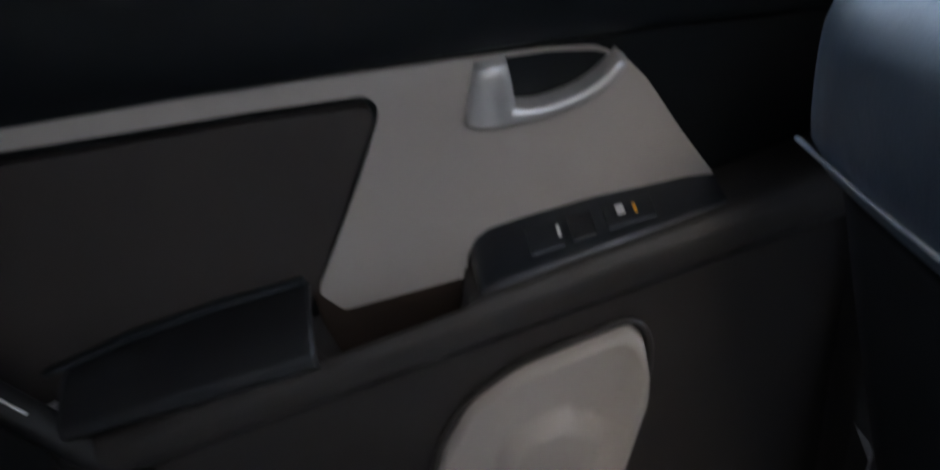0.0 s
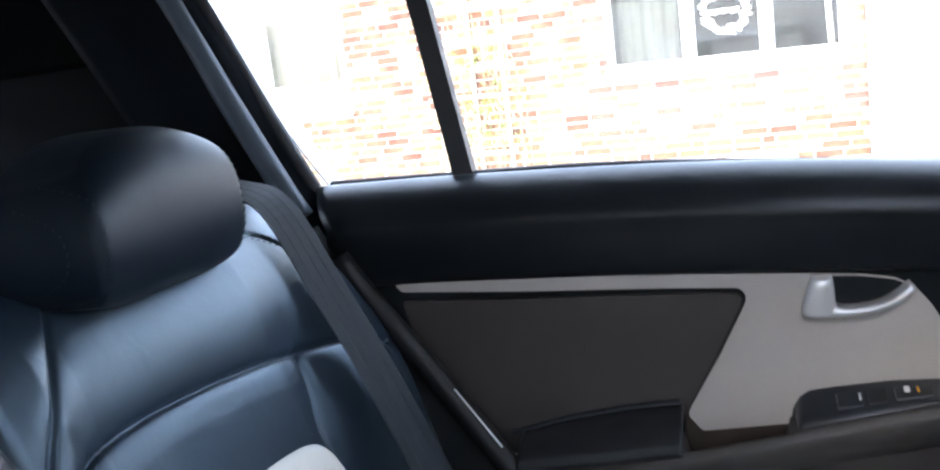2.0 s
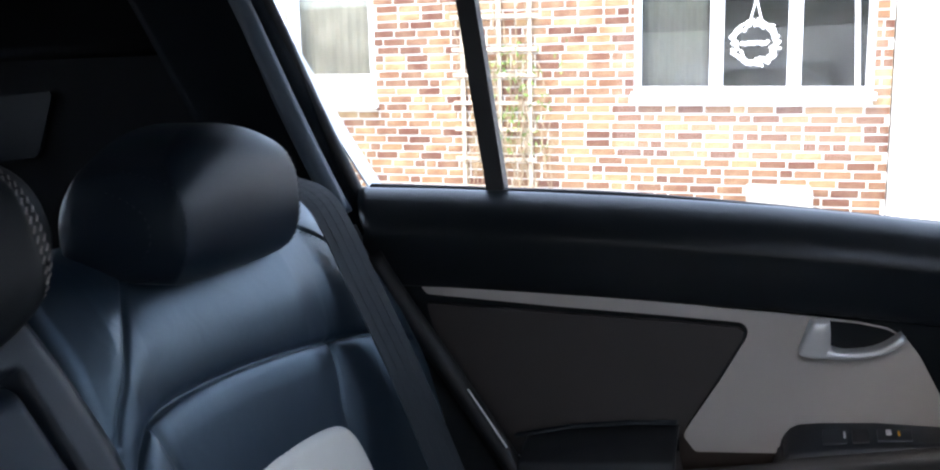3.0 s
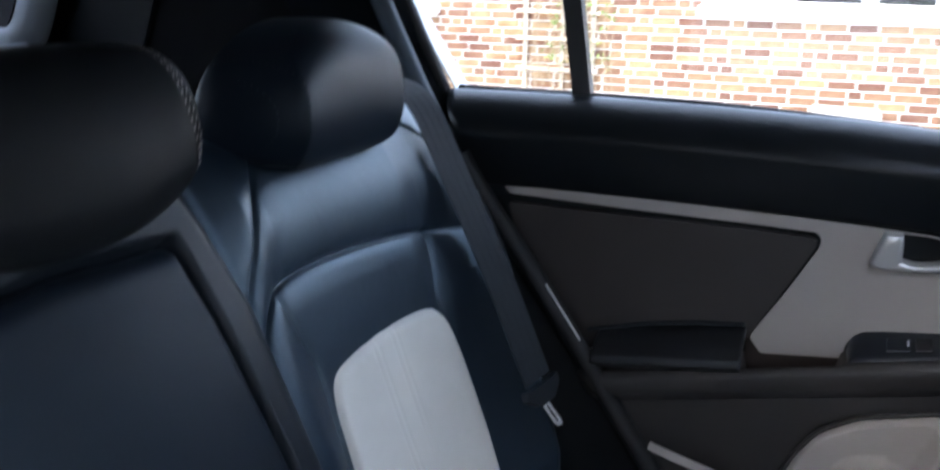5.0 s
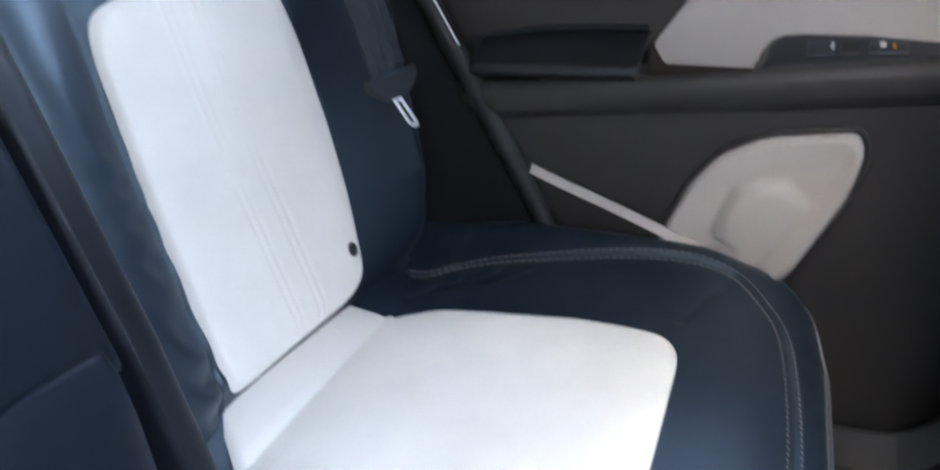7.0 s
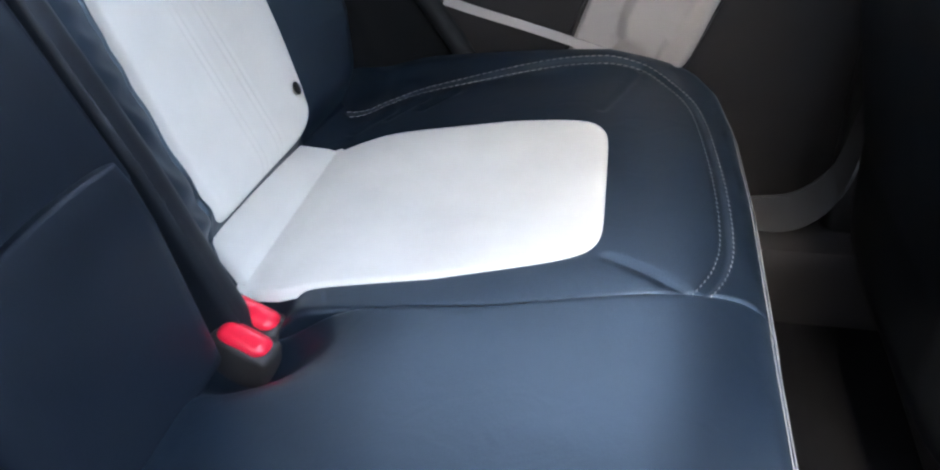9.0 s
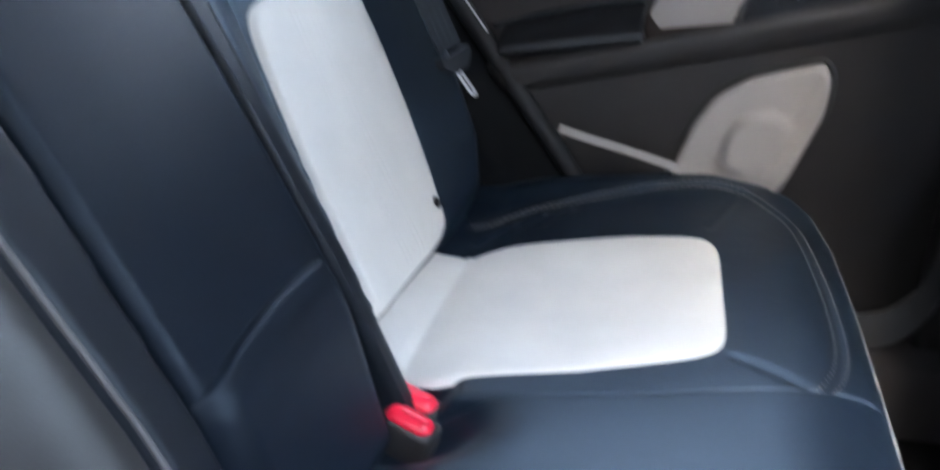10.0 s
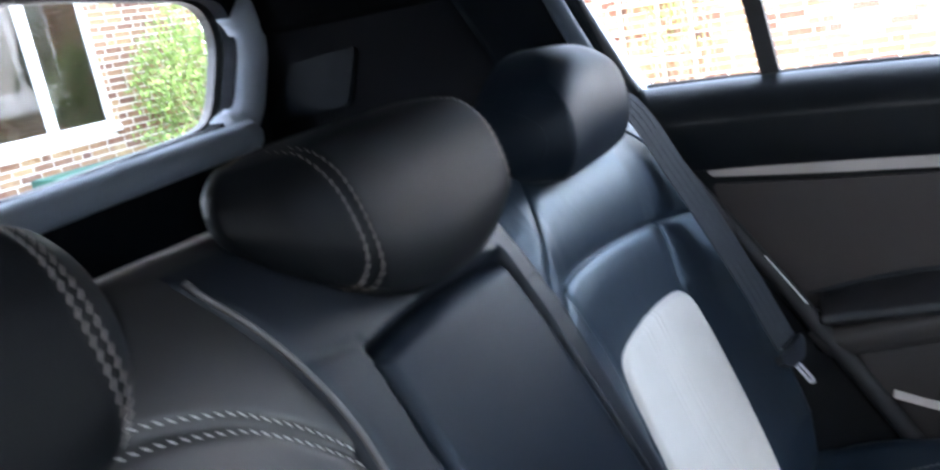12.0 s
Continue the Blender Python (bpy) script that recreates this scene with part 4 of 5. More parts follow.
def glazed_side():
    """The left side wall above the belt, with its window openings."""
    outer = [(-1.35, 0.95), (1.2, 0.95), (1.0, 1.22), (0.45, 1.62), (-1.25, 1.60), (-1.38, 1.3)]
    bay = [(-0.585, 1.196), (0.288, 1.150), (0.312, 1.515), (-0.72, 1.515)]
    fore = [(0.42, 1.14), (0.95, 1.14), (0.62, 1.50), (0.42, 1.515)]
    part("side_panel", plate(outer, [bay, fore], on_door(0.770), 0.03), PAINT, shell, "white painted side panel")


def door_frame():
    for name, a, b, w, y, mat in (("quarter_bar", (-0.347, 1.195), (-0.395, 1.52), 0.013, 0.728, RUBBER),):
        bm = bmesh.new()
        m = [(a[0] - w, y, a[1]), (a[0] + w, y, a[1]), (b[0] + w, y, b[1]), (b[0] - w, y, b[1])]
        v0 = [bm.verts.new(p) for p in m]
        v1 = [bm.verts.new((p[0], p[1] + 0.02, p[2])) for p in m]
        bm.faces.new(v0)
        bm.faces.new(v1[::-1])
        for i in range(4):
            bm.faces.new((v0[i], v1[i], v1[(i + 1) % 4], v0[(i + 1) % 4]))
        part(name, bm, mat, door, "black bar between door glass and quarter glass")
    rear = [(-0.500, 0.722, 1.17), (-0.519, 0.722, 1.204), (-0.565, 0.715, 1.305), (-0.617, 0.705, 1.43), (-0.652, 0.69, 1.52)]
    part("white_frame", ribbon(bmesh.new(), [tuple(p) for p in smooth_line([(p[0] - 0.028 - 0.15 * (p[2] - 1.2), p[1] + 0.055, p[2]) for p in rear], 20)], [Vector((0.45, 1.0, 0.1))] * 20, 0.024, 0.004), PAINT, door, "white painted window frame edge", smooth=True, sharp=30)
    part("frame_seal", tube(bmesh.new(), smooth_line(np.array(rear) + [-0.030, -0.004, 0], 20), 0.011, 8), RUBBER, door, smooth=True, sharp=0)
    # lit front margin of the pillar, its brightness put into a paler slate
    part("pillar_lit_edge", tube(bmesh.new(), smooth_line(np.array(rear) + [-0.050, -0.040, 0], 20), 0.015, 10), PILLAR_LIT, door, "pillar edge with its lit slate tone in the colour", smooth=True, sharp=0)
    part("front_frame", tube(bmesh.new(), [(0.281, 0.738, 1.14), (0.284, 0.738, 1.3), (0.29, 0.72, 1.52)], 0.009, 8), PAINT, door, "white painted window frame edge", smooth=True, sharp=0)
    part("belt_seal", tube(bmesh.new(), smooth_line([(-0.53, 0.735, 1.200), (-0.35, 0.735, 1.197), (-0.12, 0.735, 1.190), (0.285, 0.735, 1.156)], 30), 0.008, 8), RUBBER, door, smooth=True, sharp=0)
    glass = boxed((-0.66, 0.7445, 1.15), (0.30, 0.7485, 1.53))
    g = part("window_glass", glass, GLASS, door, "clear door glass")
    g.visible_shadow = False


glazed_side()
door_frame()


def pillars():
    # C pillar lining behind the quarter glass, slanting
    u, t = np.meshgrid(np.linspace(0, 1, 30), np.linspace(0, 1, 14), indexing="ij")
    z = 1.10 + u * 0.46
    x0 = np.interp(z, [1.10, 1.19, 1.204, 1.305, 1.43, 1.56], [-0.51, -0.530, -0.545, -0.588, -0.642, -0.70])
    x = x0 - 0.16 * t
    y = np.interp(t, [0, 0.08, 0.25, 0.6, 1], [0.716, 0.698, 0.675, 0.655, 0.65]) - 0.05 * np.clip((z - 1.25) / 0.3, 0, 1)
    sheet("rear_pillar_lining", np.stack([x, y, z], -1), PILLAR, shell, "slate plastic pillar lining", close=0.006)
    # side bolster and wheel arch lining beside the seat back
    z = np.linspace(0.50, 1.16, 60)
    t = np.linspace(0, 1, 24)
    Z, T = np.meshgrid(z, t, indexing="ij")
    xr = rear_edge(Z) - 0.012
    xb = np.interp(Z, [0.5, 0.66, 1.16], [-0.30, -0.335, -0.51])
    X = xr * (1 - T) + xb * T
    Y = np.interp(T, [0, 0.12, 0.35, 0.7, 1], [0.672, 0.664, 0.650, 0.628, 0.60])
    sheet("side_bolster", np.stack([X, Y, Z], -1), LEATHER_LOW, shell, "black padded side bolster beside the seat", close=0.01)
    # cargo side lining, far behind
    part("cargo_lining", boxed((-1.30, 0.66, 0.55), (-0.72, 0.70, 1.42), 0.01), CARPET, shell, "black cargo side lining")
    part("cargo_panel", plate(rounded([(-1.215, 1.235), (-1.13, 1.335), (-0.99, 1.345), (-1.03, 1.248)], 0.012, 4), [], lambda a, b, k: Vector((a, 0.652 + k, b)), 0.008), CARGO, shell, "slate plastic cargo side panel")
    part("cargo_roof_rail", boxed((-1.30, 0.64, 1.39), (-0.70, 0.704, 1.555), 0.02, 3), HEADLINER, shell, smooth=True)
    # middle pillar with the front belt's anchor cover
    part("middle_pillar_lining", boxed((0.300, 0.655, 0.42), (0.47, 0.75, 1.6), 0.02, 3), PLASTIC, shell, "black middle pillar lining", smooth=True)
    part("anchor_cover", boxed((0.335, 0.635, 1.06), (0.43, 0.66, 1.12), 0.012, 3), PLASTIC, shell, smooth=True)


pillars()


def lining():
    # roof with an unseen glass opening, added to let sky light in
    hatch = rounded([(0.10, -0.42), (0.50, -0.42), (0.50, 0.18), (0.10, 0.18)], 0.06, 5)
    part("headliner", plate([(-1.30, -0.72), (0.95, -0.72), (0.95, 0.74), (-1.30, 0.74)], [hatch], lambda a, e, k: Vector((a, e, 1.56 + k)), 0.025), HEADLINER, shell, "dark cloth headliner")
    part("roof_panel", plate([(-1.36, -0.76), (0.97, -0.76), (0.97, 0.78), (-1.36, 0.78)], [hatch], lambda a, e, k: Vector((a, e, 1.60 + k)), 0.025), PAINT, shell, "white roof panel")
    g = part("added_roof_glass", boxed((0.07, -0.45, 1.588), (0.53, 0.21, 1.594)), GLASS, shell, "clear glass of the added roof opening")
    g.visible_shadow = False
    # floor with tunnel
    part("cabin_floor", boxed((-1.30, -0.74, 0.28), (1.35, 0.74, 0.32)), CARPET, shell, "black carpet floor")
    part("tunnel", boxed((-0.05, -0.12, 0.32), (1.2, 0.12, 0.40), 0.03, 3), CARPET, shell, smooth=True)
    part("seat_riser", boxed((-0.36, -0.66, 0.32), (0.06, 0.66, 0.52)), CARPET, shell)
    part("load_floor", boxed((-1.28, -0.68, 0.60), (-0.52, 0.68, 0.63)), CARPET, shell)
    part("bulkhead", plate([(-0.74, 0.30), (0.74, 0.30), (0.74, 1.60), (-0.74, 1.60)], [rounded([(-0.68, 1.04), (0.68, 1.04), (0.66, 1.49), (-0.66, 1.49)], 0.05, 4)], lambda a, e, k: Vector((1.32 - 0.6 * max(0.0, e - 1.0) + k, a, e)), 0.04), PLASTIC, shell, "dark front bulkhead")
    part("dashboard", boxed((0.95, -0.72, 0.70), (1.30, 0.72, 0.98), 0.06, 4), PLASTIC, shell, smooth=True)
    part("right_front_door", boxed((-0.08, -0.78, 0.26), (1.2, -0.70, 1.12), 0.02, 2), PLASTIC, shell)
    part("right_rear_door", boxed((-0.43, -0.78, 0.26), (-0.08, -0.70, 1.12), 0.02, 2), PLASTIC, shell, smooth=True)
    part("left_sill", boxed((-0.6, 0.60, 0.30), (1.2, 0.76, 0.44), 0.02, 2), PLASTIC, shell, smooth=True)
    part("left_front_door", boxed((0.46, 0.70, 0.30), (1.2, 0.765, 1.13), 0.02, 2), PLASTIC, shell, smooth=True)
    part("right_roof_rail", boxed((-0.75, -0.78, 1.48), (0.95, -0.70, 1.60), 0.02, 2), HEADLINER, shell)
    # unseen right side, carried forward to narrow the opening and cut side light
    part("right_rear_panel", boxed((-1.36, -0.78, 0.26), (-0.43, -0.70, 1.60), 0.01), HEADLINER, shell)
    part("right_middle_pillar", boxed((0.30, -0.78, 0.30), (0.42, -0.70, 1.60), 0.02, 2), PLASTIC, shell, smooth=True)
    # door sill scuff strip, pale, and the lower kick moulding
    q = smooth_line([(-0.210, 0.632, 0.750), (-0.17, 0.634, 0.737), (-0.10, 0.638, 0.716), (0.0, 0.642, 0.684)], 16)
    part("scuff_strip", ribbon(bmesh.new(), [tuple(p) for p in q], [Vector((0.25, 0.25, 1)).normalized()] * 16, 0.011, 0.006), TRIM, shell, "pale grey scuff strip")
    kick = smooth_line([(0.16, 0.655, 0.455), (0.205, 0.655, 0.458), (0.262, 0.655, 0.470), (0.303, 0.655, 0.515), (0.320, 0.655, 0.59), (0.325, 0.655, 0.68)], 24)
    part("sill_moulding", ribbon(bmesh.new(), [tuple(p) for p in kick], [Vector((-0.25, 0.30, 0.92)).normalized()] * 24, 0.050, 0.012), SILL, shell, "grey curved sill moulding")


lining()


def tailgate():
    gate = thing("tailgate", "closed tailgate with a dark-framed rear window", "tailgate", (-1.25, 0, 0.5), kind="structure")
    win = rounded([(0.56, 1.255), (0.612, 1.40), (0.58, 1.466), (0.30, 1.485), (-0.30, 1.485), (-0.60, 1.468), (-0.635, 1.40), (-0.52, 1.25), (-0.2, 1.232), (0.2, 1.232)], 0.05, 6)
    out = [(0.74, 0.55), (0.76, 1.2), (0.70, 1.585), (-0.70, 1.585), (-0.76, 1.2), (-0.74, 0.55)]
    def lean(a, b, k):
        return Vector((-1.22 - k + 0.10 * (b - 1.2), a, b))
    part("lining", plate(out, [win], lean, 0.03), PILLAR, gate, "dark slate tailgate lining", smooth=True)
    part("outer_panel", plate(out, [win], lambda a, b, k: lean(a, b, k + 0.05), 0.02), RUBBER, gate, "black outer rim of the glass")
    g = part("rear_glass", plate([(0.70, 1.18), (0.68, 1.52), (-0.68, 1.52), (-0.70, 1.18)], [], lambda a, b, k: lean(a, b, k + 0.036), 0.004), GLASS, gate)
    g.visible_shadow = False
    # ledge and surround are coloured pale for the rear window's light on them
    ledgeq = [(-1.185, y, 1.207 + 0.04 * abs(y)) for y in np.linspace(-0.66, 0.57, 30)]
    part("window_ledge", tube(bmesh.new(), ledgeq, 0.028, 10), HATCH, gate, "rounded window ledge, window light in its colour", smooth=True, sharp=0)

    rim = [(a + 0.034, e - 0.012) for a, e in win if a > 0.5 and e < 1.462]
    part("window_surround", tube(bmesh.new(), [lean(a, e, 0.004) for a, e in rim], 0.034, 12), HATCH, gate, "rounded window surround, window light in its colour", smooth=True, sharp=0)


tailgate()


# ---- front seat ----
def front_seat():
    seat = thing("front_seat", "navy-black leather front seat seen from behind", "car seat", (0.4, 0.38, 0.32))
    z, dz = roll(70, 0.50, 1.205, 0.03, 0.07, 0.05, 0.12)
    y, dy = roll(50, 0.135, 0.572, 0.07, 0.07, 0.12, 0.12)
    Z, Y = np.meshgrid(z, y, indexing="ij")
    Z = Z - 0.095 * np.clip((Y - 0.30) / 0.32, 0, 1) ** 1.4 * np.clip((Z - 1.0) / 0.2, 0, 1)
    curve = smooth_line([(0.5, 0.31), (0.8, 0.241), (1.00, 0.202), (1.06, 0.196), (1.13, 0.203), (1.22, 0.238)], 100)
    tilt = -0.09 * (Y - 0.5) + 0.015
    Z = Z + tilt * np.exp(-(((Z - 1.03) / 0.09) ** 2))
    base = np.interp(Z, curve[:, 0], curve[:, 1])
    X = base + np.hypot(dz[:, None] * 0.8, dy[None, :] * 1.0) - 0.012 * np.cos((Y - 0.385) / 0.25 * 1.5)
    seam = np.abs(Z - 1.036 - tilt)
    X = X + 0.006 * np.exp(-((seam / 0.005) ** 2))
    X = X + 0.018 * np.clip((1.036 + tilt - Z) / 0.02, 0, 1) * np.clip((Z - 0.55) / 0.1, 0, 1)
    P = np.stack([X, Y, Z], -1)
    # below the seam the same cover is coloured darker, for its shade
    k = int(np.argmax(z > 1.028))
    sheet("back_cover", P[k - 1 :], LEATHER, seat, "navy-black leather upper cover", close=0.004)
    sheet("lower_panel", P[:k], LEATHER_LOW, seat, "lower back panel with shade in its colour", close=0.004)
    top = P[-6, 8:-8] + np.array([-0.0006, 0, 0.0006])
    stitches("stitching", top, seat, THREAD, side=(1, 0, 0), slant=0.0006)
    for off in (0.006,):
        yv = np.linspace(0.19, 0.530, 60)
        zz = 1.051 - 0.09 * (yv - 0.5) + off
        q = np.stack([np.interp(zz, curve[:, 0], curve[:, 1]) - 0.012 * np.cos((yv - 0.385) / 0.25 * 1.5) - 0.0005, yv, zz], 1)
        part("piping", tube(bmesh.new(), q, 0.0012, 6), THREAD_DARK, seat, smooth=True, sharp=0)
    part("backrest_core", boxed((0.33, 0.19, 0.52), (0.46, 0.56, 1.13), 0.05, 4), LEATHER_LOW, seat, smooth=True)
    part("cushion", boxed((0.40, 0.14, 0.46), (0.92, 0.63, 0.62), 0.05, 4), LEATHER_LOW, seat, smooth=True)
    part("base", boxed((0.38, 0.2, 0.32), (0.80, 0.58, 0.46), 0.02), PLASTIC, seat)
    bm = bmesh.new()
    box(bm, (0.30, 0.26, 1.26), (0.42, 0.51, 1.44), 0.05, 5)
    part("head_cushion", bm, LEATHER, seat, smooth=True)
    for w in (0.33, 0.44):
        part("post", tube(bmesh.new(), [(0.37, w, 1.15), (0.36, w, 1.3)], 0.006, 10), CHROME, seat, smooth=True)
    return seat


front_seat()


# ---- outer panels ----
part("bonnet", boxed((1.30, -0.78, 0.34), (2.25, 0.78, 0.98), 0.14, 5), PAINT, shell, "white painted bonnet and wings", smooth=True)
for y0 in (-0.815, 0.785):
    part("outer_panel", boxed((-1.36, y0, 0.30), (1.36, y0 + 0.03, 0.94), 0.012, 3), PAINT, shell, "white painted lower side panel", smooth=True)
g = part("windscreen", plate([(-0.66, 1.02), (0.70, 1.02), (0.66, 1.50), (-0.62, 1.50)], [], lambda a, e, k: Vector((1.37 - 0.6 * max(0.0, e - 1.0) + k, a, e)), 0.005), GLASS, shell)
g.visible_shadow = False


# ---- ground ----
bm = bmesh.new()
bmesh.ops.create_grid(bm, x_segments=2, y_segments=2, size=600)
tagged(part("ground", bm, PAVING), "pale concrete driveway", "ground", kind="structure")
for y0 in (-0.86, 0.62):
    for x0 in (-0.95, 1.75):
        wheel = thing("wheel", "black tyre on a silver rim under the car", "wheel", (x0, y0 + 0.1, 0.33), "car wheels")
        bm = bmesh.new()
        bmesh.ops.create_cone(bm, cap_ends=True, segments=32, radius1=0.33, radius2=0.33, depth=0.2)
        bmesh.ops.transform(bm, matrix=Matrix.Translation((x0, y0 + 0.1, 0.33)) @ Matrix.Rotation(radians(90), 4, "X"), verts=bm.verts)
        part("tyre", bm, RUBBER, wheel)


# ---- brick house beside the car ----
HOUSE_Y = 7.27
RISE = -0.022


def hx(a):
    """Along the front wall."""
    return 1.28 * a + 0.064


def hz(b):
    """Up the house walls."""
    return 1.28 * b - 0.342


def hy(a):
    """Along the wing's wall."""
    return 1.28 * a + 0.163


def brick_wall(name, label, x0, x1, z0, z1, openings, place, keep):
    """A wall of single bricks with recessed mortar. place(a, b, k): a along, b up, k out of the wall."""
    wall = thing(name, label, "brick wall", place(x0, 0, 0), kind="structure")
    outer = [(x0, z0 - 0.6), (x1, z0 - 0.6), (x1, z1), (x0, z1)]
    holes = [[(a, c), (b, c), (b, d), (a, d)] for a, b, c, d in openings]
    part("mortar", plate(outer, holes, lambda a, b, k: place(a, b, -k), 0.10), MORTAR, wall, "pale sandy mortar")
    rng = random.Random(5)
    meshes = {}
    def brick_mesh(w):
        w = round(w, 3)
        if w not in meshes:
            bm = boxed((-w / 2, -0.006, -0.0295), (w / 2, 0.006, 0.0295), 0.003, 1)
            me = bpy.data.meshes.new("brick")
            bm.to_mesh(me)
            bm.free()
            me.materials.append(BRICK)
            meshes[w] = me
        return meshes[w]
    rows = int((z1 - z0) / 0.075)
    rest = []
    base = wall.location
    count = 0
    for r in range(rows):
        z = z0 + (r + 0.5) * 0.075
        x = x0 - rng.choice([0.0, 0.05, 0.11, 0.16])
        while x < x1:
            w = 0.209 if rng.random() < 0.72 else 0.0965
            a, b = max(x, x0), min(x + w, x1)
            x += w + 0.016
            pieces = [(a, b)]
            for o0, o1, c, d in openings:
                if z + 0.036 > c and z - 0.036 < d:
                    nxt = []
                    for p, q in pieces:
                        if q <= o0 or p >= o1:
                            nxt.append((p, q))
                        else:
                            if p < o0 - 0.02:
                                nxt.append((p, o0))
                            if q > o1 + 0.02:
                                nxt.append((o1, q))
                    pieces = nxt
            for p, q in pieces:
                if q - p < 0.03:
                    continue
                c = place((p + q) / 2, z, 0.001 + 0.003 * rng.random())
                if keep(p, z) and count < 300:
                    count += 1
                    ob = new("brick", brick_mesh(q - p))
                    ob.parent = wall
                    ob.location = c - base
                    d = place(1, 0, 0) - place(0, 0, 0)
                    ob.rotation_euler = (rng.gauss(0, 0.004), rng.gauss(0, 0.006), math.atan2(d.y, d.x) + rng.gauss(0, 0.004))
                else:
                    rest.append((c, q - p))
    d = place(1, 0, 0) - place(0, 0, 0)
    d = Vector((d.x, d.y, 0)).normalized()
    o = place(0, 0, 1) - place(0, 0, 0)
    vs, fs = [], []
    for c, w in rest:
        i = len(vs)
        for sy in (-0.006, 0.006):
            for sx, sz in ((-1, -1), (1, -1), (1, 1), (-1, 1)):
                vs.append(tuple(c + d * (sx * w / 2) + o * sy + Vector((0, 0, sz * 0.0295))))
        fs += [(i + 4, i + 5, i + 6, i + 7), (i, i + 1, i + 5, i + 4), (i + 1, i + 2, i + 6, i + 5), (i + 2, i + 3, i + 7, i + 6), (i + 3, i, i + 4, i + 7)]
    if vs:
        me = bpy.data.meshes.new("brickwork")
        me.from_pydata(vs, [], fs)
        me.update()
        tagged(link("brickwork", me, BRICK, wall, "further red bricks", False), kind="stuff")
    return wall


front = lambda a, b, k: Vector((a, HOUSE_Y - k, b + RISE * (a + 0.114)))
side = lambda a, b, k: Vector((-7.65 + k, a, b))
brick_wall("wall_west", "sunlit red brick house wall with pale mortar", hx(-4.6), hx(0.69), 0.01, hz(2.75), [(hx(-0.885), hx(0.59), hz(1.20), hz(2.5)), (hx(-4.1), hx(-2.78), hz(1.13), hz(2.72))], front, lambda x, z: -2.4 < x < 0.9 and 0.45 < z < 1.12)
brick_wall("wall_north", "red brick wall of the house wing behind the car", hy(1.6), hy(5.56), 0.01, hz(3.2), [(hy(2.3), hy(4.36), hz(0.975), hz(2.3))], side, lambda x, z: 5.6 < x and 0.9 < z < 2.1)


def window(name, label, x0, x1, z0, z1, mullions, place, sill_h=0.058, low=0.108):
    win = thing(name, label, "window", place(x0, z0, 0), kind="structure")
    def bar(nm, a, b, c, d, k0, k1, mat=UPVC, bev=0.006):
        bm = bmesh.new()
        vs = []
        for k in (k0, k1):
            vs.append([bm.verts.new(place(*p, k)) for p in ((a, c), (b, c), (b, d), (a, d))])
        bm.faces.new(vs[0])
        bm.faces.new(vs[1][::-1])
        for i in range(4):
            bm.faces.new((vs[0][i], vs[1][i], vs[1][(i + 1) % 4], vs[0][(i + 1) % 4]))
        if bev:
            bmesh.ops.bevel(bm, geom=list(bm.edges), offset=bev, segments=2, profile=0.5, affect="EDGES")
        return part(nm, bm, mat, win, smooth=True)
    fw = 0.058
    bar("window_sill", x0 - 0.02, x1 + 0.02, z0 - 0.013, z0 + sill_h, -0.06, 0.07)
    bar("frame_bottom", x0, x1, z0 + sill_h, z0 + low, -0.06, -0.005)
    bar("frame_top", x0, x1, z1 - fw, z1, -0.06, -0.005)
    xs = [x0, *mullions, x1]
    for i, m in enumerate(xs):
        a, b = (m, m + fw) if i == 0 else (m - fw, m) if i == len(xs) - 1 else (m - 0.055, m + 0.055)
        bar("frame_post", a, b, z0 + low, z1 - fw, -0.055, -0.004)
    for a, b in zip(xs[:-1], xs[1:]):
        g = bar("pane", a + 0.02, b - 0.02, z0 + low - 0.02, z1 - 0.03, -0.045, -0.039, GLASS, 0)
        g.visible_shadow = False
    # the room behind, its dimness put into the wall colour
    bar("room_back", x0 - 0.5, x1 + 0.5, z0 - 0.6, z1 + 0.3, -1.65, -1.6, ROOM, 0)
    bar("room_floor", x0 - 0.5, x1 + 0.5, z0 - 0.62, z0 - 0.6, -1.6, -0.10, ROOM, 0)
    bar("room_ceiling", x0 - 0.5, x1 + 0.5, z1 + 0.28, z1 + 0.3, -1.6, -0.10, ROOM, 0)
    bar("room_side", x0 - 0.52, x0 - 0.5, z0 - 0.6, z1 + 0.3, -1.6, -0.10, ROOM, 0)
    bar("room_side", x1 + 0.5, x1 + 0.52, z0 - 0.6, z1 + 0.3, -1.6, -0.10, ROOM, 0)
    return win


w1 = window("window_1", "white three-light window with an open casement", hx(-0.885), hx(0.59), hz(1.20), hz(2.5), [hx(-0.355), hx(0.123)], front, 0.05, 0.095)
# the opened casement leaf
bm = bmesh.new()
tube(bm, [front(hx(0.50), hz(1.235), 0.0), front(hx(0.47), hz(1.82), 0.06), front(hx(0.44), hz(2.3), 0.11)], 0.02, 6)
part("open_casement", bm, UPVC, w1, "white casement leaf standing ajar")
sheet("pane_backing", np.array([[front(a, b, -0.12 + 0.006 * math.sin(a * 70)) for b in np.linspace(hz(1.24), hz(2.4), 3)] for a in np.linspace(hx(-0.86), hx(-0.42), 60)]), material("grey_net_curtain", (0.075, 0.085, 0.07), 0.9, stain=0.5, stain_scale=4), w1, "grey net curtain behind the glass")
w2 = window("window_2", "white window at the end of the brick wall", hx(-4.1), hx(-2.78), hz(1.13), hz(2.72), [hx(-3.45)], front, 0.064, 0.30)
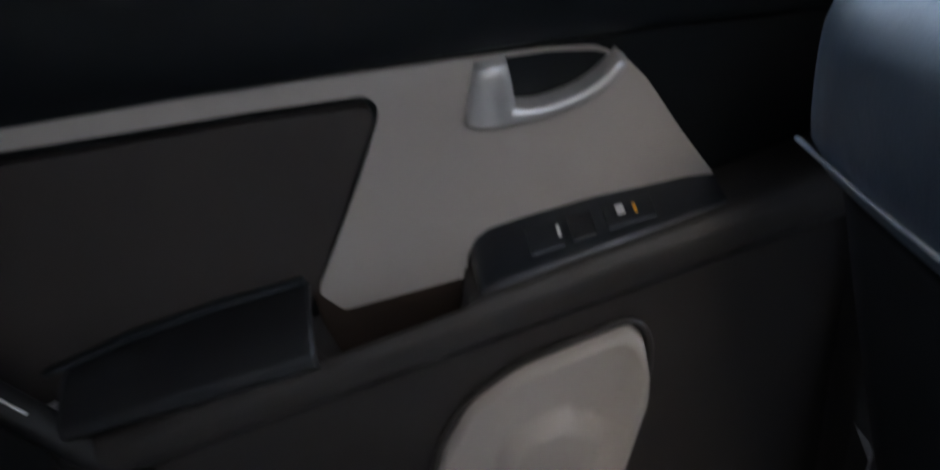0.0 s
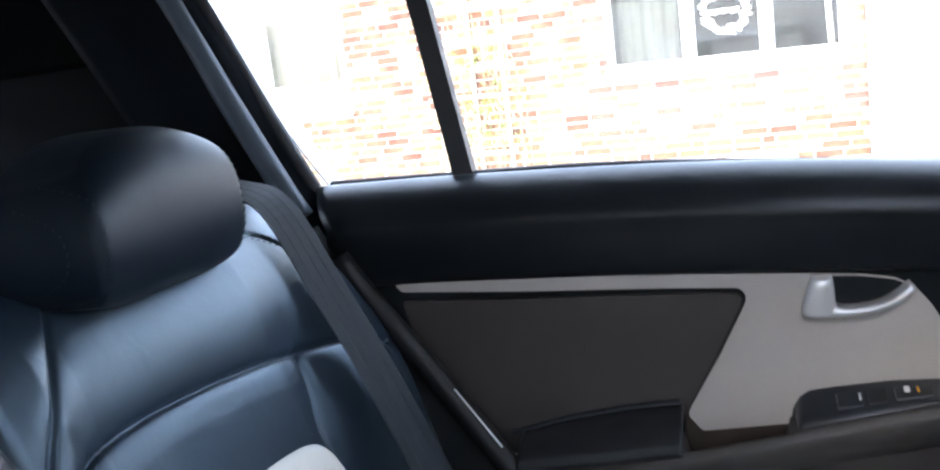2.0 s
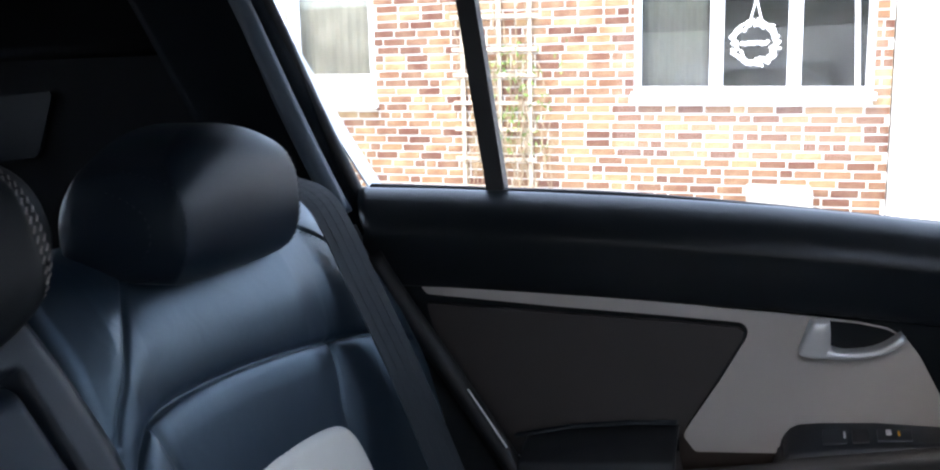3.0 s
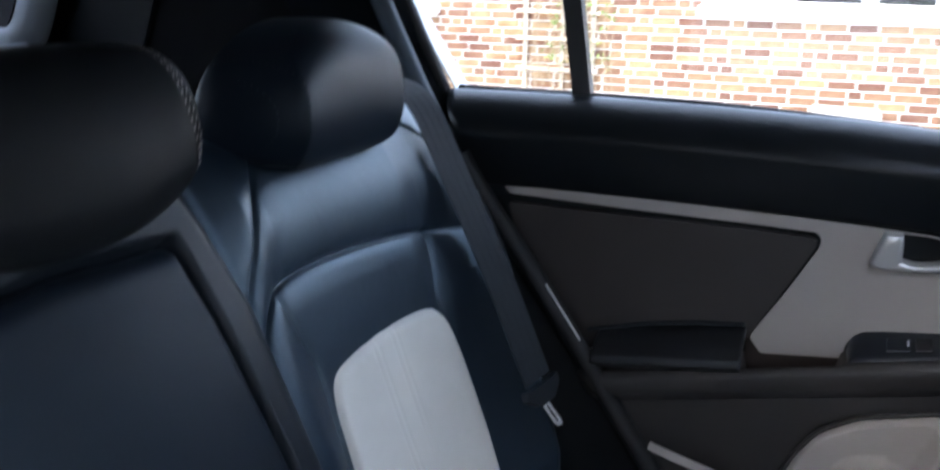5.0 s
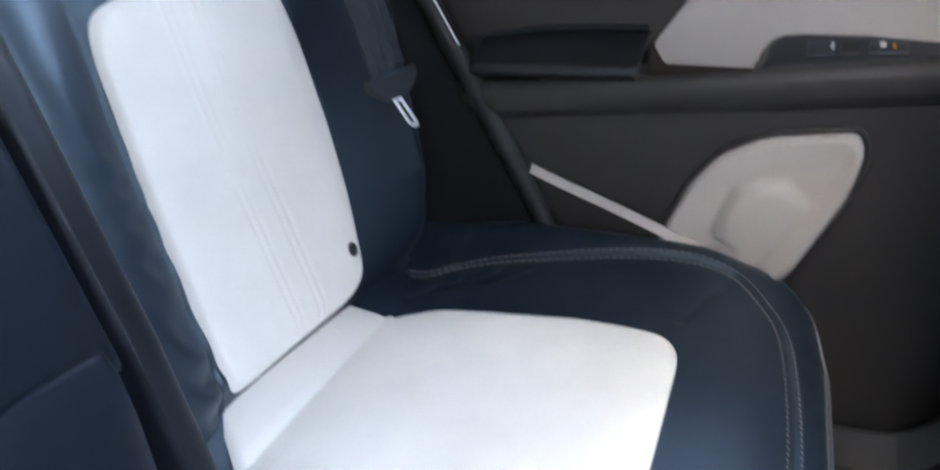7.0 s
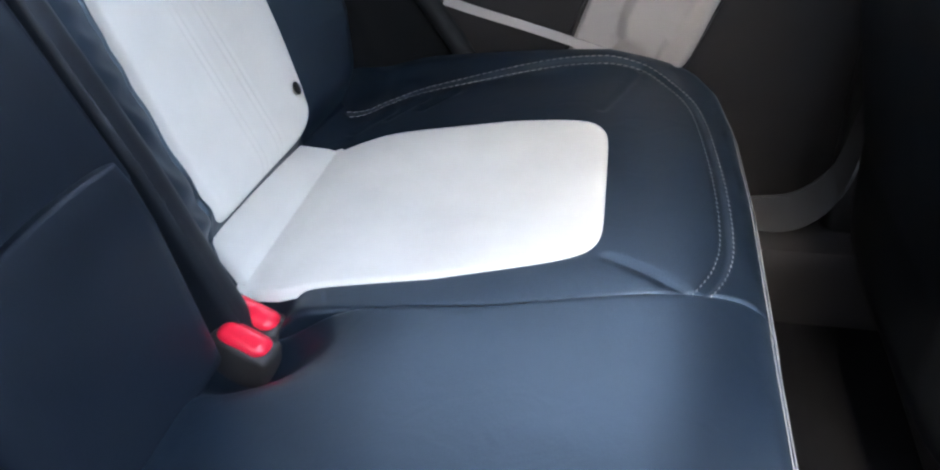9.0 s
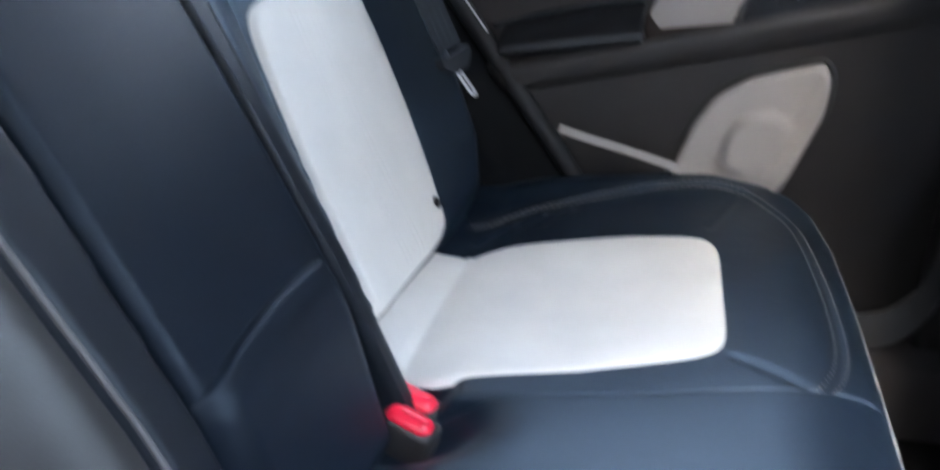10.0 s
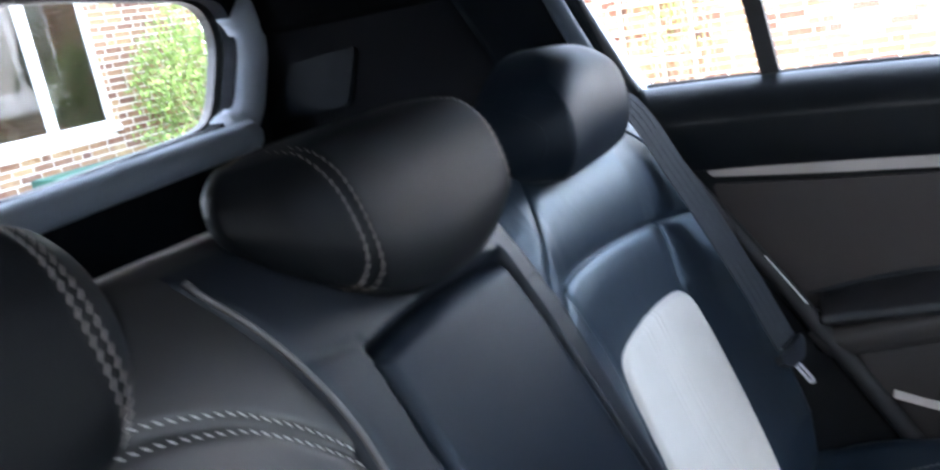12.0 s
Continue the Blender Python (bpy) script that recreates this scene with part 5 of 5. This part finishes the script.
# added sheet whose pale olive stands in for sky reflected in the panes
sheet("pane_backing", np.array([[front(a, b, -0.14 + 0.006 * math.sin(a * 70)) for b in np.linspace(hz(1.30), hz(2.7), 3)] for a in np.linspace(hx(-4.05), hx(-2.80), 120)]), material("olive_sky_reflection", (0.24, 0.24, 0.19), 0.9, stain=0.5, stain_scale=3), w2, "olive grey sheet for the sky reflected in the pane")
window("window_3", "white multi-light window of the house wing", hy(2.3), hy(4.36), hz(0.975), hz(2.3), [hy(3.0), hy(3.80)], side)


def wreath():
    ob = thing("hanging_wreath", "white leafy wreath hanging inside the window pane", "wreath", front(hx(-0.117), hz(1.55), -0.03))
    rng = random.Random(3)
    bm = bmesh.new()
    for k in range(90):
        a = 2 * math.pi * k / 90 + rng.gauss(0, 0.03)
        r = 0.164 + rng.gauss(0, 0.015)
        c = front(hx(-0.117) + r * math.cos(a), hz(1.55) + r * math.sin(a), -0.025 + rng.gauss(0, 0.006))
        q = bmesh.ops.create_icosphere(bm, subdivisions=1, radius=0.028)
        m = Matrix.Translation(c) @ Euler((rng.uniform(-1, 1), a + rng.uniform(-0.8, 0.8), rng.uniform(-0.5, 0.5))).to_matrix().to_4x4() @ Matrix.Diagonal((1.0, 0.35, 0.5, 1))
        bmesh.ops.transform(bm, matrix=m, verts=q["verts"])
    part("leaves", bm, WREATH, ob)
    bm = bmesh.new()
    for k in range(16):
        c = front(hx(-0.20 + 0.0105 * k), hz(1.55) + rng.gauss(0, 0.005), -0.025)
        q = bmesh.ops.create_icosphere(bm, subdivisions=1, radius=0.018)
        bmesh.ops.transform(bm, matrix=Matrix.Translation(c) @ Matrix.Diagonal((1, 0.4, 1.0, 1)), verts=q["verts"])
    part("crossbar", bm, WREATH, ob)
    for s in (-1, 1):
        part("cord", tube(bmesh.new(), [front(hx(-0.117 + 0.045 * s), hz(1.65), -0.03), front(hx(-0.117), hz(1.83), -0.03)], 0.008, 6), WREATH, ob)


wreath()


def trellis():
    ob = thing("trellis", "weathered timber trellis with dry climbing stems", "trellis", front(hx(-1.85), 0.0, 0.03))
    for x in (-2.09, -1.82, -1.60):
        part("upright", boxed_on(hx(x) - 0.02, hx(x) + 0.02, 0.02, hz(2.2), 0.02, 0.045), TIMBER, ob)
    for z in (1.755, 1.53, 1.355, 1.16, 0.975, 0.765, 0.56):
        part("slat", boxed_on(hx(-2.17 + 0.02 * (1.8 - z)), hx(-1.53 - 0.03 * (1.8 - z)), hz(z) - 0.018, hz(z) + 0.018, 0.045, 0.062), TIMBER, ob)


def boxed_on(a0, a1, b0, b1, k0, k1):
    bm = bmesh.new()
    box(bm, (a0, k0, b0), (a1, k1, b1), 0.003, 1)
    for v in bm.verts:
        v.co = front(v.co.x, v.co.z, v.co.y)
    return bm


trellis()


def leaves(bm, rng, centre, spread, count, size):
    for _ in range(count):
        c = Vector([centre[i] + rng.gauss(0, spread[i]) for i in range(3)])
        l, w = size * rng.uniform(0.6, 1.4), size * rng.uniform(0.25, 0.5)
        m = Euler((rng.uniform(0, 6.3), rng.uniform(0, 6.3), rng.uniform(0, 6.3))).to_matrix()
        pts = [(-l / 2, 0, 0), (0, -w / 2, w * 0.15), (l / 2, 0, 0), (0, w / 2, w * 0.15)]
        bm.faces.new([bm.verts.new(c + m @ Vector(p)) for p in pts])


def climber():
    ob = thing("climbing_plant", "sparse climbing plant with dry stems and few leaves", "plant", front(hx(-1.75), 0.0, 0.05))
    rng = random.Random(8)
    bm = bmesh.new()
    for _ in range(26):
        x = hx(rng.uniform(-2.1, -1.45))
        p = [front(x, 0.02, 0.07)]
        z = 0.02
        top = hz(rng.uniform(0.9, 1.9))
        while z < top:
            z += 0.12
            x += rng.gauss(0, 0.035)
            p.append(front(x, z, 0.06 + rng.uniform(0, 0.05)))
        tube(bm, p, 0.0045, 4)
    part("stems", bm, TWIG, ob)
    bm = bmesh.new()
    for _ in range(40):
        c = front(hx(rng.gauss(-1.68, 0.12)), hz(rng.uniform(0.8, 1.5)), 0.09)
        leaves(bm, rng, c, (0.06, 0.025, 0.06), 6, 0.055)
    part("foliage", bm, LEAF, ob)


climber()


def shrub(x, y, z, r, h, n, seed, label):
    ob = thing("shrub", label, "shrub", (x, y, 0), "shrubs by the wall")
    rng = random.Random(seed)
    bm = bmesh.new()
    for _ in range(9):
        a = rng.uniform(0, 6.28)
        e = Vector((x + math.cos(a) * r * 0.6, y + math.sin(a) * r * 0.6, z + h * rng.uniform(0.4, 0.95)))
        tube(bm, [(x, y, 0), Vector((x, y, 0)).lerp(e, 0.5) + Vector((rng.gauss(0, 0.05), 0, 0.05)), e], [0.02, 0.012, 0.005], 5)
    part("branches", bm, TWIG, ob)
    bm = bmesh.new()
    for _ in range(n):
        a, b = rng.uniform(0, 6.28), rng.random() ** 0.5
        c = (x + math.cos(a) * r * b, y + math.sin(a) * r * b, z + h * rng.random() ** 0.7 * (1 - 0.4 * b))
        leaves(bm, rng, c, (0.05, 0.05, 0.05), 7, 0.07)
    part("foliage", bm, LEAF, ob)


shrub(-7.0, 6.42, 0.1, 0.70, 2.25, 760, 11, "bright green leafy shrub against the brick wall")
shrub(-6.95, 5.28, 0.0, 0.48, 0.62, 240, 12, "low green shrub under the window")
shrub(-6.88, 4.26, 0.0, 0.48, 0.58, 240, 13, "low green shrub under the window")
shrub(-6.88, 3.23, 0.0, 0.48, 0.58, 220, 14, "low green shrub under the window")
tub = thing("planter", "dark green plastic planter under the window", "planter", (-7.08, 5.1, 0))
part("tub", boxed((-7.35, 4.39, 0.0), (-6.95, 5.86, 0.66), 0.03, 2), GREENBIN, tub, smooth=True)
block = thing("stone_block", "pale stone pot standing against the brick wall", "planter", front(hx(0.07), 0, 0.1))
bm = bmesh.new()
vs0 = [bm.verts.new(p) for p in (front(-0.06, 0.0, 0.03), front(0.39, 0.0, 0.03), front(0.39, 0.0, 0.42), front(-0.06, 0.0, 0.42))]
vs1 = [bm.verts.new(p) for p in (front(-0.128, 0.49, 0.03), front(0.384, 0.49, 0.03), front(0.384, 0.49, 0.45), front(-0.128, 0.49, 0.45))]
bm.faces.new(vs0)
bm.faces.new(vs1)
for i in range(4):
    bm.faces.new((vs0[i], vs0[(i + 1) % 4], vs1[(i + 1) % 4], vs1[i]))
bmesh.ops.bevel(bm, geom=list(bm.edges), offset=0.02, segments=2, profile=0.5, affect="EDGES")
part("pot", bm, STONE, block, smooth=True)
# the white rendered wall that goes on past the brickwork
bm = boxed((0.96, 7.04, -0.1), (7.0, 7.45, 3.72), 0.01)
tagged(part("wall_rendered", bm, RENDERED), "plain white rendered wall beside the brickwork", "wall", kind="structure")
# unseen fence added to screen the sky and bounce light through the right windows
fence = thing("bounce_wall", "unseen board fence added to bounce light into the car", "fence", (0, -3.4, 0), kind="structure")
for k in range(-60, 60):
    part("board", boxed((k * 0.36, -3.42 + 0.02 * (k % 2), 0.0), (k * 0.36 + 0.37, -3.39 + 0.02 * (k % 2), 3.2)), BOUNCE_BOARDS, fence)
